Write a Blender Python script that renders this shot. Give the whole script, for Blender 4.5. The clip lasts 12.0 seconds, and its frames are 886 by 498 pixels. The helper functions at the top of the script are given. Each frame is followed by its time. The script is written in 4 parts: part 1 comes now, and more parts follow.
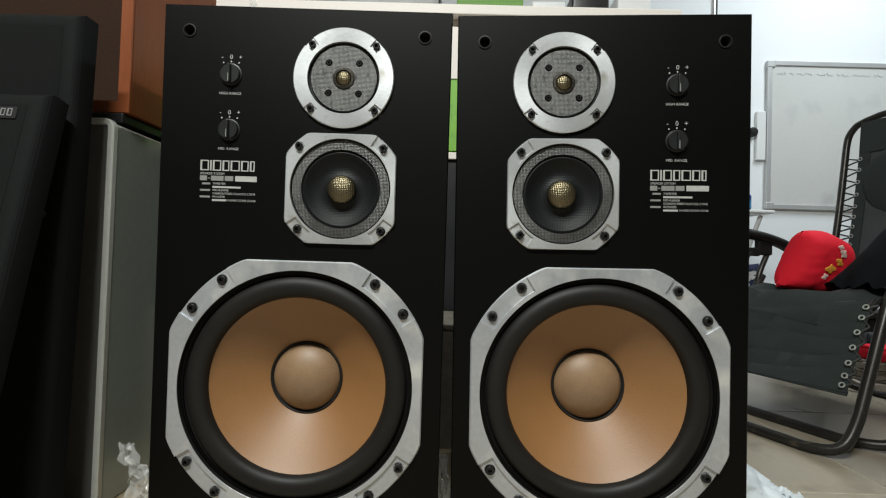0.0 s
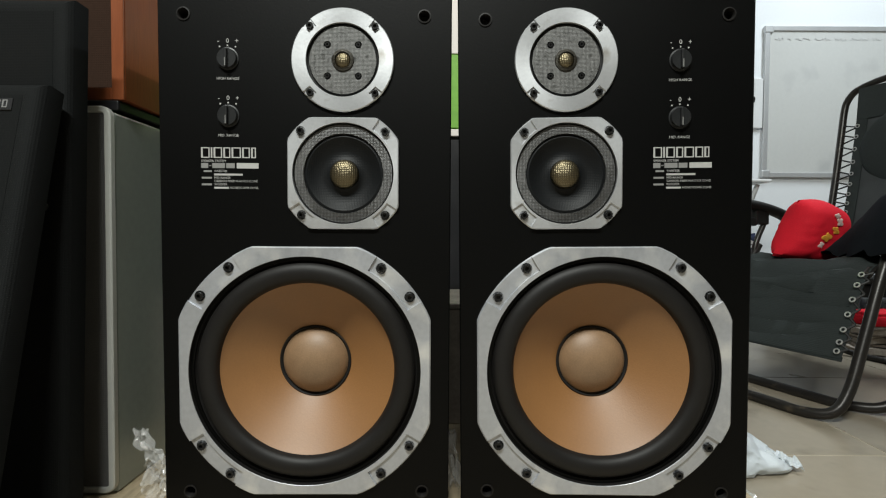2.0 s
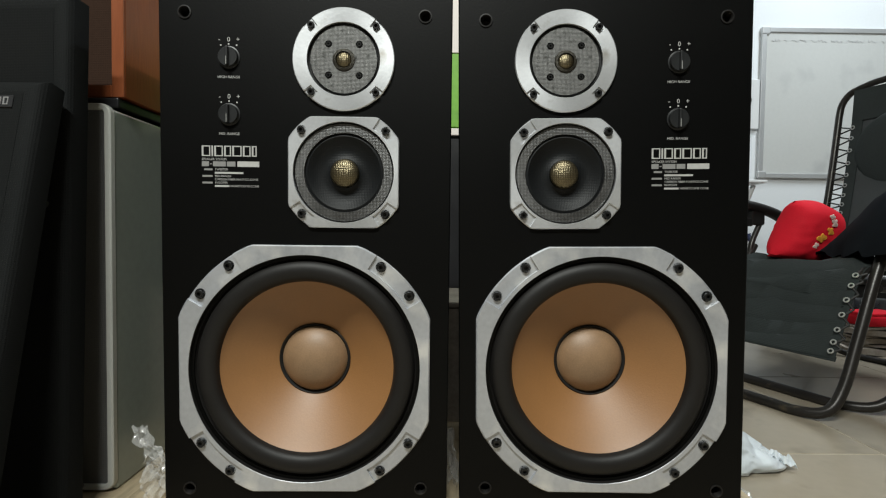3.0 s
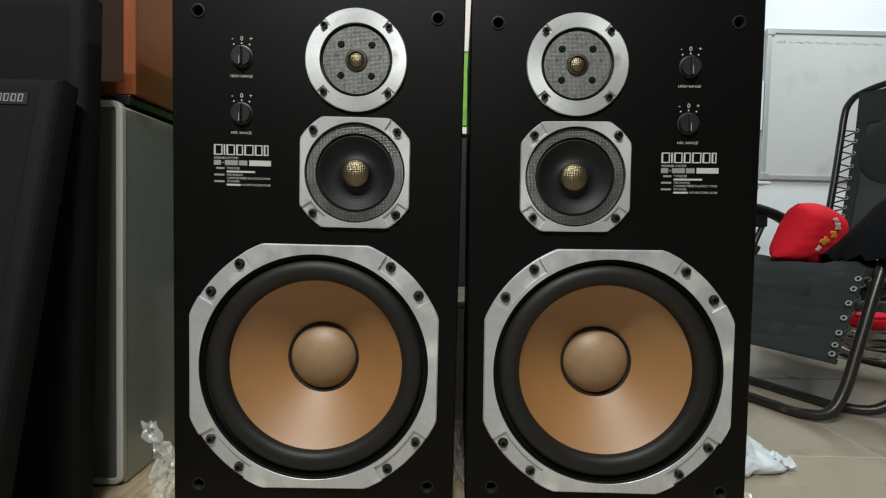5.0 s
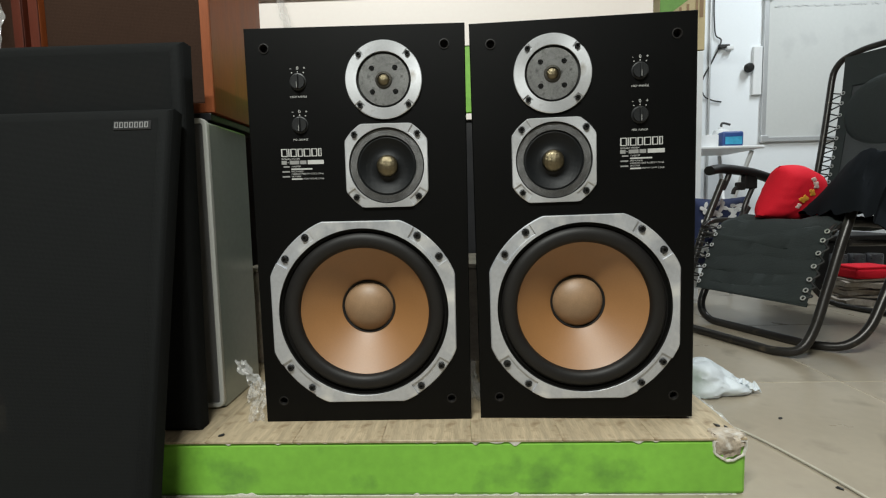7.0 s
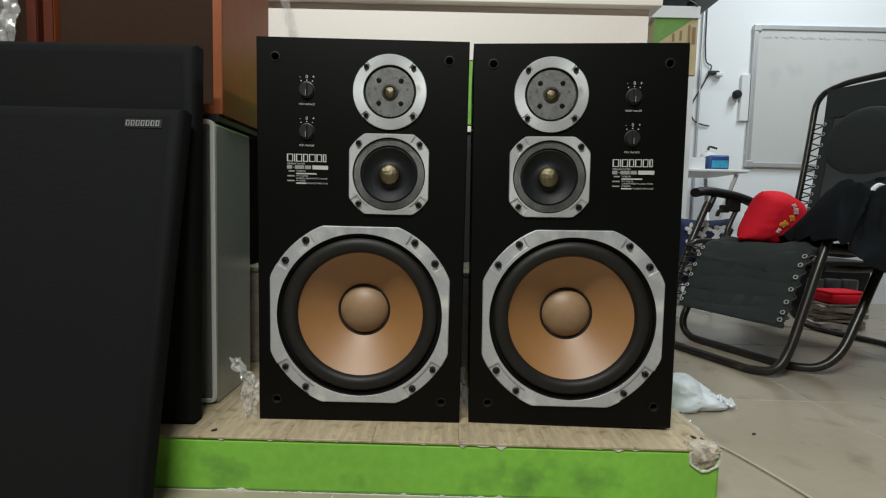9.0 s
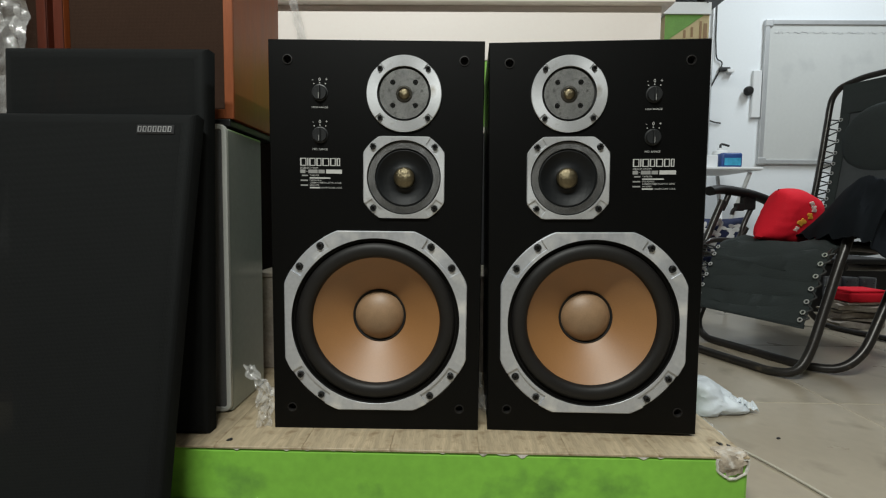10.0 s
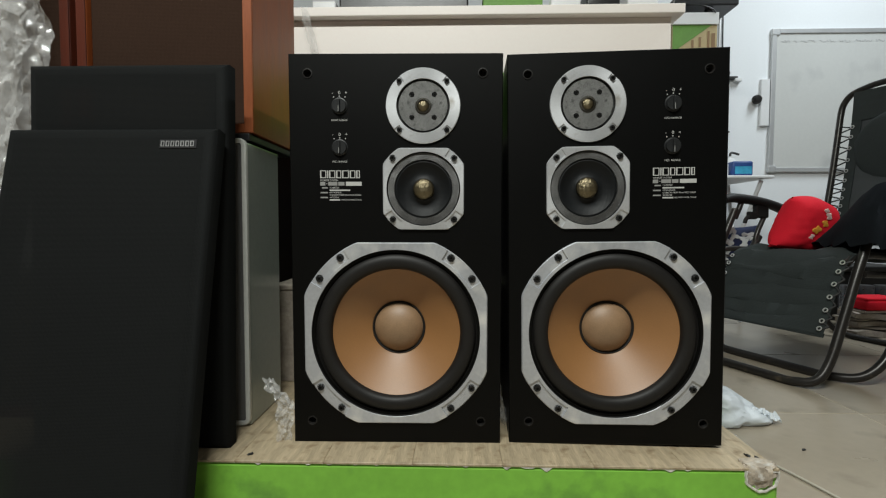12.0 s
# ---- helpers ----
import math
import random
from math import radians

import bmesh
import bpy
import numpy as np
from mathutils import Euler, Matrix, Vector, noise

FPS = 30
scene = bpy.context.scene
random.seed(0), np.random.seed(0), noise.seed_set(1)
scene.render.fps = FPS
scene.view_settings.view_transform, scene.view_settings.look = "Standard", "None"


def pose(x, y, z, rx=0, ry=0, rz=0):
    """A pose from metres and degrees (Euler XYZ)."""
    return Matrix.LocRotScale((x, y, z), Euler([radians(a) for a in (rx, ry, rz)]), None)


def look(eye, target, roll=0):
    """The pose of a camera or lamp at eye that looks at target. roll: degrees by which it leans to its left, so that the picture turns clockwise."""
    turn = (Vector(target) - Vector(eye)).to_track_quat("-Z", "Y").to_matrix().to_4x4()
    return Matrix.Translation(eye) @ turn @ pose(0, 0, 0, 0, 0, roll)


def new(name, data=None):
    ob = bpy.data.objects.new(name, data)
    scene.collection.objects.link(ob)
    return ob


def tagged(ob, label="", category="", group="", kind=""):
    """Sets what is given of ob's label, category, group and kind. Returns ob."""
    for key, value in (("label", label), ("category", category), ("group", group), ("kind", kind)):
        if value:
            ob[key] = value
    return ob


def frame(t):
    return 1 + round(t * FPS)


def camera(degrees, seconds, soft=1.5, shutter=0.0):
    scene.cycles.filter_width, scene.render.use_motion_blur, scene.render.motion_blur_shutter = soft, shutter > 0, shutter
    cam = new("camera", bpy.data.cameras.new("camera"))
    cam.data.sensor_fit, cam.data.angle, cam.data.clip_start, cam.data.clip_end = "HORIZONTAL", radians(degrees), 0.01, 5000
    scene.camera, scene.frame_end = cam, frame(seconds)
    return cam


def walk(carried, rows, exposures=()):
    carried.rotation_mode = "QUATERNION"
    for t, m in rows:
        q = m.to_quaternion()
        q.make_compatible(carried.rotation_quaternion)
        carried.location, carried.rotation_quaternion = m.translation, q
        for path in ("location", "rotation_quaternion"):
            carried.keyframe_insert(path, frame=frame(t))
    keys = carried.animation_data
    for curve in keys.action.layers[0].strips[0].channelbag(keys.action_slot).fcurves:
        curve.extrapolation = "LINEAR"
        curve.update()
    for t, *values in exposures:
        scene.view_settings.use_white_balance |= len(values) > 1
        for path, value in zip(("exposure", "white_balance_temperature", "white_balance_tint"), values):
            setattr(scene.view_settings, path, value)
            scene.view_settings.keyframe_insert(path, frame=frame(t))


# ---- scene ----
cam = camera(83.9, 12.0, soft=1.2)
PATH = [
    (0, (0.008, -0.63, 0.47), (-0.015, 1.369, 0.514), 1.8),
    (0.5, (0.003, -0.631, 0.468), (-0.023, 1.369, 0.494), 1.5),
    (1, (-0.002, -0.631, 0.472), (-0.036, 1.369, 0.457), 0.9),
    (1.5, (-0.003, -0.633, 0.473), (-0.026, 1.366, 0.428), 0.6),
    (2, (-0.004, -0.633, 0.48), (-0.008, 1.366, 0.421), 0.4),
    (2.5, (-0.007, -0.636, 0.481), (-0.001, 1.363, 0.421), 0.7),
    (3, (-0.008, -0.637, 0.481), (0.002, 1.362, 0.416), 0.7),
    (5, (-0.021, -0.641, 0.487), (-0.01, 1.357, 0.407), 1.4),
    (5.5, (-0.018, -0.67, 0.492), (0.001, 1.327, 0.393), 1.2),
    (6, (-0.017, -0.74, 0.492), (-0.019, 1.254, 0.347), 0.6),
    (6.5, (-0.011, -0.805, 0.492), (-0.052, 1.186, 0.31), -0.7),
    (7, (-0.013, -0.853, 0.488), (-0.077, 1.138, 0.309), -1.3),
    (9, (-0.029, -0.885, 0.492), (-0.041, 1.109, 0.344), 1.4),
    (9.5, (-0.035, -0.874, 0.492), (-0.055, 1.12, 0.339), 0.9),
    (10, (-0.048, -0.867, 0.496), (-0.085, 1.127, 0.351), 0.7),
    (10.5, (-0.058, -0.86, 0.498), (-0.11, 1.136, 0.393), 1.0),
    (11, (-0.063, -0.86, 0.494), (-0.12, 1.137, 0.417), 0.8),
    (11.5, (-0.066, -0.861, 0.493), (-0.121, 1.136, 0.403), -0.0),
    (12, (-0.074, -0.866, 0.494), (-0.133, 1.131, 0.397), 0.1),
]
walk(cam, [(t, look(eye, target, roll)) for t, eye, target, roll in PATH], exposures=[(0, 0.03), (5.5, 0.03), (6.5, 0.16), (7.2, 0.16), (9, -0.14), (12, -0.14)])

# ---- light, exposure ----
world = bpy.data.worlds.new("world")
scene.world = world
world.use_nodes = True
world.node_tree.nodes["Background"].inputs[0].default_value = (0.55, 0.62, 0.72, 1)
world.node_tree.nodes["Background"].inputs[1].default_value = 0.15


def lamp(name, place, size_x, size_y, watts, colour, target):
    data = bpy.data.lights.new(name, "AREA")
    data.shape, data.size, data.size_y, data.energy, data.color = "RECTANGLE", size_x, size_y, watts, colour
    ob = new(name, data)
    ob.matrix_world = look(place, target)
    return tagged(ob, kind="structure")


lamp("tube_light_lamp", (-0.40, -1.55, 2.60), 1.2, 0.10, 93, (0.95, 0.985, 0.93), (-0.34, -0.75, 0))
lamp("tube_light_lamp", (2.1, 0.9, 2.60), 0.10, 1.2, 40, (0.87, 0.96, 1.0), (2.1, 0.9, 0))


# ---- materials ----
def rgb(r, g, b):
    """sRGB 0..255 to linear."""
    return tuple((c / 255 / 12.92 if c / 255 < 0.04045 else ((c / 255 + 0.055) / 1.055) ** 2.4) for c in (r, g, b)) + (1,)


def mat(name, colour, rough=0.5, metal=0.0, var=0.15, scale=8.0, fine=120.0, bump=0.1, dirt=None, dirt_amount=0.0, spec=0.5, rough_var=0.1, stretch=(1, 1, 1), coat=0.0, coat_rough=0.1):
    """A surface with variation at two scales, fine relief and, if wanted, stains."""
    m = bpy.data.materials.new(name)
    m.use_nodes = True
    nt = m.node_tree
    n, l = nt.nodes, nt.links
    bs = n["Principled BSDF"]
    bs.inputs["Metallic"].default_value = metal
    bs.inputs["Specular IOR Level"].default_value = spec
    bs.inputs["Coat Weight"].default_value, bs.inputs["Coat Roughness"].default_value = coat, coat_rough
    tc = n.new("ShaderNodeTexCoord")
    mp = n.new("ShaderNodeMapping")
    mp.inputs["Scale"].default_value = stretch
    l.new(tc.outputs["Object"], mp.inputs[0])
    big, small = n.new("ShaderNodeTexNoise"), n.new("ShaderNodeTexNoise")
    big.inputs["Scale"].default_value, big.inputs["Detail"].default_value = scale, 6
    small.inputs["Scale"].default_value, small.inputs["Detail"].default_value = fine, 4
    l.new(mp.outputs[0], big.inputs[0])
    l.new(mp.outputs[0], small.inputs[0])
    mix = n.new("ShaderNodeMath")
    mix.operation = "MULTIPLY_ADD"
    mix.inputs[1].default_value = 0.4
    l.new(small.outputs[0], mix.inputs[0])
    half = n.new("ShaderNodeMath")
    half.operation = "MULTIPLY"
    half.inputs[1].default_value = 0.6
    l.new(big.outputs[0], half.inputs[0])
    l.new(half.outputs[0], mix.inputs[2])
    ramp = n.new("ShaderNodeValToRGB")
    c = np.array(colour[:3])
    ramp.color_ramp.elements[0].position, ramp.color_ramp.elements[1].position = 0.3, 0.7
    ramp.color_ramp.elements[0].color = (*(c * (1 - var)), 1)
    ramp.color_ramp.elements[1].color = (*np.clip(c * (1 + var), 0, 0.95), 1)
    l.new(mix.outputs[0], ramp.inputs[0])
    out = ramp.outputs[0]
    if dirt:
        stain = n.new("ShaderNodeTexNoise")
        stain.inputs["Scale"].default_value, stain.inputs["Detail"].default_value = scale * 2.3, 8
        l.new(tc.outputs["Object"], stain.inputs[0])
        sr = n.new("ShaderNodeValToRGB")
        sr.color_ramp.elements[0].position, sr.color_ramp.elements[1].position = 0.62 - dirt_amount * 0.3, 0.75
        l.new(stain.outputs[0], sr.inputs[0])
        mx = n.new("ShaderNodeMix")
        mx.data_type = "RGBA"
        l.new(sr.outputs[0], mx.inputs["Factor"])
        l.new(out, mx.inputs["A"])
        mx.inputs["B"].default_value = dirt
        out = mx.outputs["Result"]
    l.new(out, bs.inputs["Base Color"])
    rr = n.new("ShaderNodeMapRange")
    rr.inputs["To Min"].default_value, rr.inputs["To Max"].default_value = max(0.02, rough - rough_var), min(1, rough + rough_var)
    l.new(big.outputs[0], rr.inputs[0])
    l.new(rr.outputs[0], bs.inputs["Roughness"])
    if bump:
        bp = n.new("ShaderNodeBump")
        bp.inputs["Strength"].default_value, bp.inputs["Distance"].default_value = bump, 0.002
        l.new(small.outputs[0], bp.inputs["Height"])
        l.new(bp.outputs[0], bs.inputs["Normal"])
    return m


def woven(m, scale, strength=0.4, dark=0.0):
    """Adds a fine square weave to a material's relief."""
    nt = m.node_tree
    n, l = nt.nodes, nt.links
    tc = n.new("ShaderNodeTexCoord")
    hs = []
    for axis in ("X", "Z"):
        w = n.new("ShaderNodeTexWave")
        w.bands_direction = axis
        w.inputs["Scale"].default_value = scale
        l.new(tc.outputs["Object"], w.inputs[0])
        hs.append(w)
    mul = n.new("ShaderNodeMath")
    mul.operation = "MULTIPLY"
    l.new(hs[0].outputs["Fac"], mul.inputs[0])
    l.new(hs[1].outputs["Fac"], mul.inputs[1])
    bp = n.new("ShaderNodeBump")
    bp.inputs["Strength"].default_value, bp.inputs["Distance"].default_value = strength, 0.001
    l.new(mul.outputs[0], bp.inputs["Height"])
    bs = n["Principled BSDF"]
    l.new(bp.outputs[0], bs.inputs["Normal"])
    if dark:
        src = bs.inputs["Base Color"].links[0].from_socket
        mx = n.new("ShaderNodeMix")
        mx.data_type, mx.blend_type = "RGBA", "MULTIPLY"
        mx.inputs["Factor"].default_value = dark
        l.new(src, mx.inputs["A"])
        l.new(mul.outputs[0], mx.inputs["B"])
        l.new(mx.outputs["Result"], bs.inputs["Base Color"])
    return m


def sheer(m, amount):
    """Lets part of the light straight through: open cloth or film."""
    nt = m.node_tree
    tr, mx = nt.nodes.new("ShaderNodeBsdfTransparent"), nt.nodes.new("ShaderNodeMixShader")
    mx.inputs[0].default_value = amount
    nt.links.new(nt.nodes["Principled BSDF"].outputs[0], mx.inputs[1])
    nt.links.new(tr.outputs[0], mx.inputs[2])
    nt.links.new(mx.outputs[0], nt.nodes["Material Output"].inputs["Surface"])
    return m


BLACK_VINYL = mat("black_vinyl", (0.0008, 0.0009, 0.0009, 1), 0.46, var=0.2, scale=3, fine=350, bump=0.05, spec=0.175, rough_var=0.05)
SILVER = mat("cast_aluminium", (0.80, 0.82, 0.85, 1), 0.38, 0.75, var=0.09, scale=14, fine=240, bump=0.05, dirt=(0.50, 0.48, 0.45, 1), dirt_amount=0.06, rough_var=0.12)
WORN_SILVER = mat("worn_silver_paint", (0.54, 0.56, 0.60, 1), 0.40, 0.55, var=0.14, scale=9, fine=160, bump=0.06, dirt=(0.86, 0.86, 0.85, 1), dirt_amount=0.38, rough_var=0.2)
CONE = mat("tan_paper_cone", rgb(145, 101, 56), 0.52, var=0.11, scale=14, fine=420, bump=0.12, spec=0.6, coat=0.85, coat_rough=0.52)
CAP = mat("brown_dust_cap", rgb(140, 112, 84), 0.5, var=0.20, scale=38, fine=500, bump=0.10, coat=0.35, coat_rough=0.5)
RUBBER = mat("black_rubber", (0.009, 0.008, 0.0075, 1), 0.55, var=0.15, scale=20, fine=200, bump=0.05, spec=0.36)
DARK = mat("dark_recess", (0.006, 0.006, 0.006, 1), 0.7, var=0.2)
MESH = woven(mat("silver_mesh", (0.23, 0.23, 0.23, 1), 0.40, 0.80, var=0.25, scale=40, fine=400, rough_var=0.1), 170, 0.35, 0.65)
MESH_DARK = woven(mat("grey_mesh", (0.22, 0.22, 0.215, 1), 0.45, 0.4, var=0.35, scale=45, fine=300, dirt=(0.06, 0.06, 0.055, 1), dirt_amount=0.25), 190, 0.35, 0.60)
MID_CONE = woven(mat("carbon_cone", (0.0055, 0.0065, 0.0075, 1), 0.50, 0.0, var=0.2, scale=20, fine=300, spec=0.25), 150, 0.2)
for m_, amount in ((MESH, 0.5), (SILVER, 0.40)):
    tg = m_.node_tree.nodes.new("ShaderNodeTangent")
    tg.direction_type, tg.axis = "RADIAL", "Y"
    m_.node_tree.links.new(tg.outputs[0], m_.node_tree.nodes["Principled BSDF"].inputs["Tangent"])
    m_.node_tree.nodes["Principled BSDF"].inputs["Anisotropic"].default_value = amount
CAGE = woven(mat("dark_bronze_mesh", (0.045, 0.040, 0.030, 1), 0.4, 0.6, var=0.2, scale=60, fine=500), 190, 0.4, 0.4)
GOLD = woven(mat("gold_dome", (0.27, 0.225, 0.14, 1), 0.32, 0.9, var=0.15, scale=60, fine=600), 140, 0.4, 0.45)
STEEL_BLACK = mat("black_screw", (0.02, 0.02, 0.02, 1), 0.35, 0.5, var=0.2, scale=100)
KNOB = mat("black_plastic", (0.013, 0.014, 0.015, 1), 0.4, var=0.1, scale=30, bump=0.03)
INK = mat("white_print", (0.46, 0.46, 0.45, 1), 0.6, var=0.1, scale=200)
GREY_INK = mat("grey_print", (0.25, 0.25, 0.245, 1), 0.6, var=0.1, scale=200)
GRILLE = sheer(woven(mat("black_grille_cloth", (0.0070, 0.0078, 0.0080, 1), 0.85, var=0.12, scale=5, fine=300, spec=0.15), 160, 0.35), 0.02)
GRILLE_THICK = woven(mat("black_grille_edge", (0.0070, 0.0078, 0.0080, 1), 0.85, var=0.12, scale=5, fine=300, spec=0.15), 160, 0.35)
SILVER_BADGE = mat("silver_badge", (0.6, 0.6, 0.6, 1), 0.35, 0.8, var=0.05)
WHITE_PLASTIC = mat("pale_trim", (0.60, 0.61, 0.58, 1), 0.35, var=0.06, scale=6)
GREY_PAINT = mat("pale_grey_green_side", (0.37, 0.41, 0.37, 1), 0.18, var=0.08, scale=4, fine=80, bump=0.03, coat=0.3)
GREY_CLOTH = woven(mat("grey_cloth", (0.13, 0.13, 0.13, 1), 0.8, var=0.12, scale=6, fine=250, spec=0.2), 110, 0.3)
WOOD_EDGE = mat("orange_wood", rgb(136, 74, 42), 0.42, var=0.22, scale=7, fine=60, stretch=(6, 6, 0.7), bump=0.08)
WOOD_SIDE = mat("brown_wood", rgb(140, 72, 36), 0.42, var=0.25, scale=6, fine=50, stretch=(6, 6, 0.6), bump=0.06, spec=0.25)
WOOD_DARK = mat("dark_red_wood", rgb(84, 36, 22), 0.4, var=0.25, scale=6, fine=50, stretch=(6, 6, 0.6), bump=0.06)
BROWN_CLOTH = woven(mat("brown_cloth", rgb(53, 38, 30), 0.9, var=0.15, scale=4, fine=200, spec=0.1), 120, 0.3)
GREEN = mat("green_paint", rgb(126, 188, 68), 0.5, var=0.16, scale=5, fine=60, bump=0.1, dirt=rgb(88, 134, 58), dirt_amount=0.2)
PLASTER = mat("bare_plaster", (0.62, 0.60, 0.55, 1), 0.85, var=0.25, scale=30, fine=150, bump=0.5, dirt=(0.25, 0.22, 0.18, 1), dirt_amount=0.2)
RUBBLE = mat("crumbled_plaster", (0.40, 0.34, 0.27, 1), 0.9, var=0.4, scale=45, fine=180, bump=0.6, dirt=(0.62, 0.60, 0.56, 1), dirt_amount=0.35)
WALL = mat("white_wall", (0.81, 0.84, 0.87, 1), 0.7, var=0.03, scale=2, fine=90, bump=0.05)
CREAM = mat("cream_counter", (0.95, 0.87, 0.82, 1), 0.5, var=0.03, scale=2, fine=90, bump=0.03)
# For the walls out of view: dark, to keep fill and reflections low.
DIM = mat("dark_unseen_wall", (0.075, 0.07, 0.065, 1), 0.6, var=0.3, scale=2, fine=30, stretch=(3, 3, 0.5))
CEIL = mat("ceiling_paint", (0.52, 0.52, 0.50, 1), 0.8, var=0.03, scale=2)
TILE = mat("floor_tile_glaze", rgb(160, 149, 132), 0.3, var=0.09, scale=4, fine=40, bump=0.02, dirt=rgb(134, 124, 108), dirt_amount=0.16)
GROUT = mat("grout", rgb(184, 174, 155), 0.9, var=0.15, scale=30)
PLANK = mat("wood_plank_vinyl", rgb(176, 160, 133), 0.5, var=0.36, scale=16, fine=90, stretch=(6, 0.5, 3), bump=0.10, dirt=rgb(128, 108, 82), dirt_amount=0.30)
TUBE = mat("dark_painted_tube", (0.03, 0.027, 0.025, 1), 0.33, 0.35, var=0.2, scale=15, fine=150, dirt=(0.10, 0.08, 0.06, 1), dirt_amount=0.1)
SLING = woven(mat("charcoal_sling", (0.026, 0.032, 0.032, 1), 0.7, var=0.18, scale=10, fine=200, spec=0.3), 140, 0.3)
SLING_BACK = sheer(woven(mat("grey_mesh_sling", (0.060, 0.066, 0.069, 1), 0.8, var=0.15, scale=6, fine=200, spec=0.2), 140, 0.3), 0.10)
JACKET = mat("black_cotton", (0.011, 0.013, 0.016, 1), 0.9, var=0.25, scale=12, fine=300, bump=0.3, spec=0.05)
RED = mat("red_cotton", (0.68, 0.012, 0.028, 1), 0.8, var=0.12, scale=10, fine=300, bump=0.25, spec=0.2)
YELLOW = mat("yellow_print", (0.75, 0.33, 0.03, 1), 0.8, var=0.2, scale=40)
PINK = mat("pale_print", (0.75, 0.55, 0.5, 1), 0.8, var=0.2, scale=40)
CORD = mat("white_cord", (0.48, 0.45, 0.38, 1), 0.5, var=0.1, scale=20)
BLACK_CORD = mat("black_cord", (0.015, 0.015, 0.015, 1), 0.5, var=0.1, scale=20)
EYELET = mat("nickel_eyelet", (0.7, 0.7, 0.7, 1), 0.3, 0.6, var=0.05)
BOARD = mat("whiteboard_enamel", (0.60, 0.61, 0.60, 1), 0.25, var=0.04, scale=2, fine=60, bump=0.0, dirt=(0.50, 0.51, 0.51, 1), dirt_amount=0.1)
ALU = mat("grey_frame", (0.55, 0.56, 0.57, 1), 0.4, 0.4, var=0.06, scale=6)
MARKER = mat("faded_marker", (0.42, 0.42, 0.44, 1), 0.7, var=0.3, scale=60)
BLUE = mat("dark_blue_print", (0.02, 0.06, 0.22, 1), 0.4, var=0.2, scale=30)
CYAN = mat("cyan_print", (0.05, 0.32, 0.50, 1), 0.35, var=0.25, scale=40)
WHITE = mat("white_card", (0.75, 0.76, 0.77, 1), 0.5, var=0.04, scale=10)
NAVY = mat("navy_cotton", (0.014, 0.022, 0.07, 1), 0.85, var=0.2, scale=20, fine=200, bump=0.2)
TAN = mat("tan_print", (0.50, 0.40, 0.22, 1), 0.6, var=0.1, scale=20)
BROWN_PRINT = mat("brown_print", (0.26, 0.16, 0.08, 1), 0.6, var=0.1, scale=20)
LEAF = mat("leaf_green_print", (0.14, 0.30, 0.06, 1), 0.6, var=0.15, scale=20)
# Near black for devices, and for shade painted on the counter's lower front.
BOX_DARK_AND_SHADE = mat("dark_device_and_shade", (0.02, 0.02, 0.022, 1), 0.35, var=0.15, scale=10)
PAPER = mat("old_paper", (0.36, 0.31, 0.26, 1), 0.8, var=0.35, scale=25, fine=120, bump=0.4)
TIN = mat("tin_can", (0.20, 0.20, 0.21, 1), 0.3, 0.8, var=0.15, scale=30)
BAG = sheer(mat("white_film", (0.82, 0.87, 0.92, 1), 0.45, var=0.05, scale=30, fine=200, bump=0.2), 0.2)
FILM = sheer(mat("clear_film", (0.85, 0.85, 0.84, 1), 0.08, var=0.1, scale=40, fine=150, bump=0.5, spec=1.0, coat=1.0, rough_var=0.04), 0.70)


# ---- building helpers ----
def part(name, bm, material, parent=None, label="", smooth=False, m=None):
    bmesh.ops.recalc_face_normals(bm, faces=bm.faces)
    me = bpy.data.meshes.new(name)
    bm.to_mesh(me)
    bm.free()
    if smooth:
        me.polygons.foreach_set("use_smooth", [True] * len(me.polygons))
        me.set_sharp_from_angle(angle=radians(38))
    me.materials.append(material)
    ob = new(name, me)
    if parent:
        ob.parent = parent
    if m:
        ob.matrix_basis = m
    return tagged(ob, label)


def thing(name, m, label, category, group="", kind=""):
    ob = new(name)
    ob.empty_display_size = 0.05
    ob.matrix_basis = m
    return tagged(ob, label, category, group, kind)


def box(x0, x1, y0, y1, z0, z1, bevel=0.0, seg=2, bm=None):
    own = bmesh.new()
    bmesh.ops.create_cube(own, size=1, matrix=Matrix.Translation(((x0 + x1) / 2, (y0 + y1) / 2, (z0 + z1) / 2)) @ Matrix.Diagonal((x1 - x0, y1 - y0, z1 - z0, 1)))
    if bevel:
        bmesh.ops.bevel(own, geom=own.edges[:], offset=bevel, segments=seg, affect="EDGES", profile=0.5)
    if bm is None:
        return own
    me = bpy.data.meshes.new("t")
    own.to_mesh(me)
    own.free()
    bm.from_mesh(me)
    bpy.data.meshes.remove(me)
    return bm


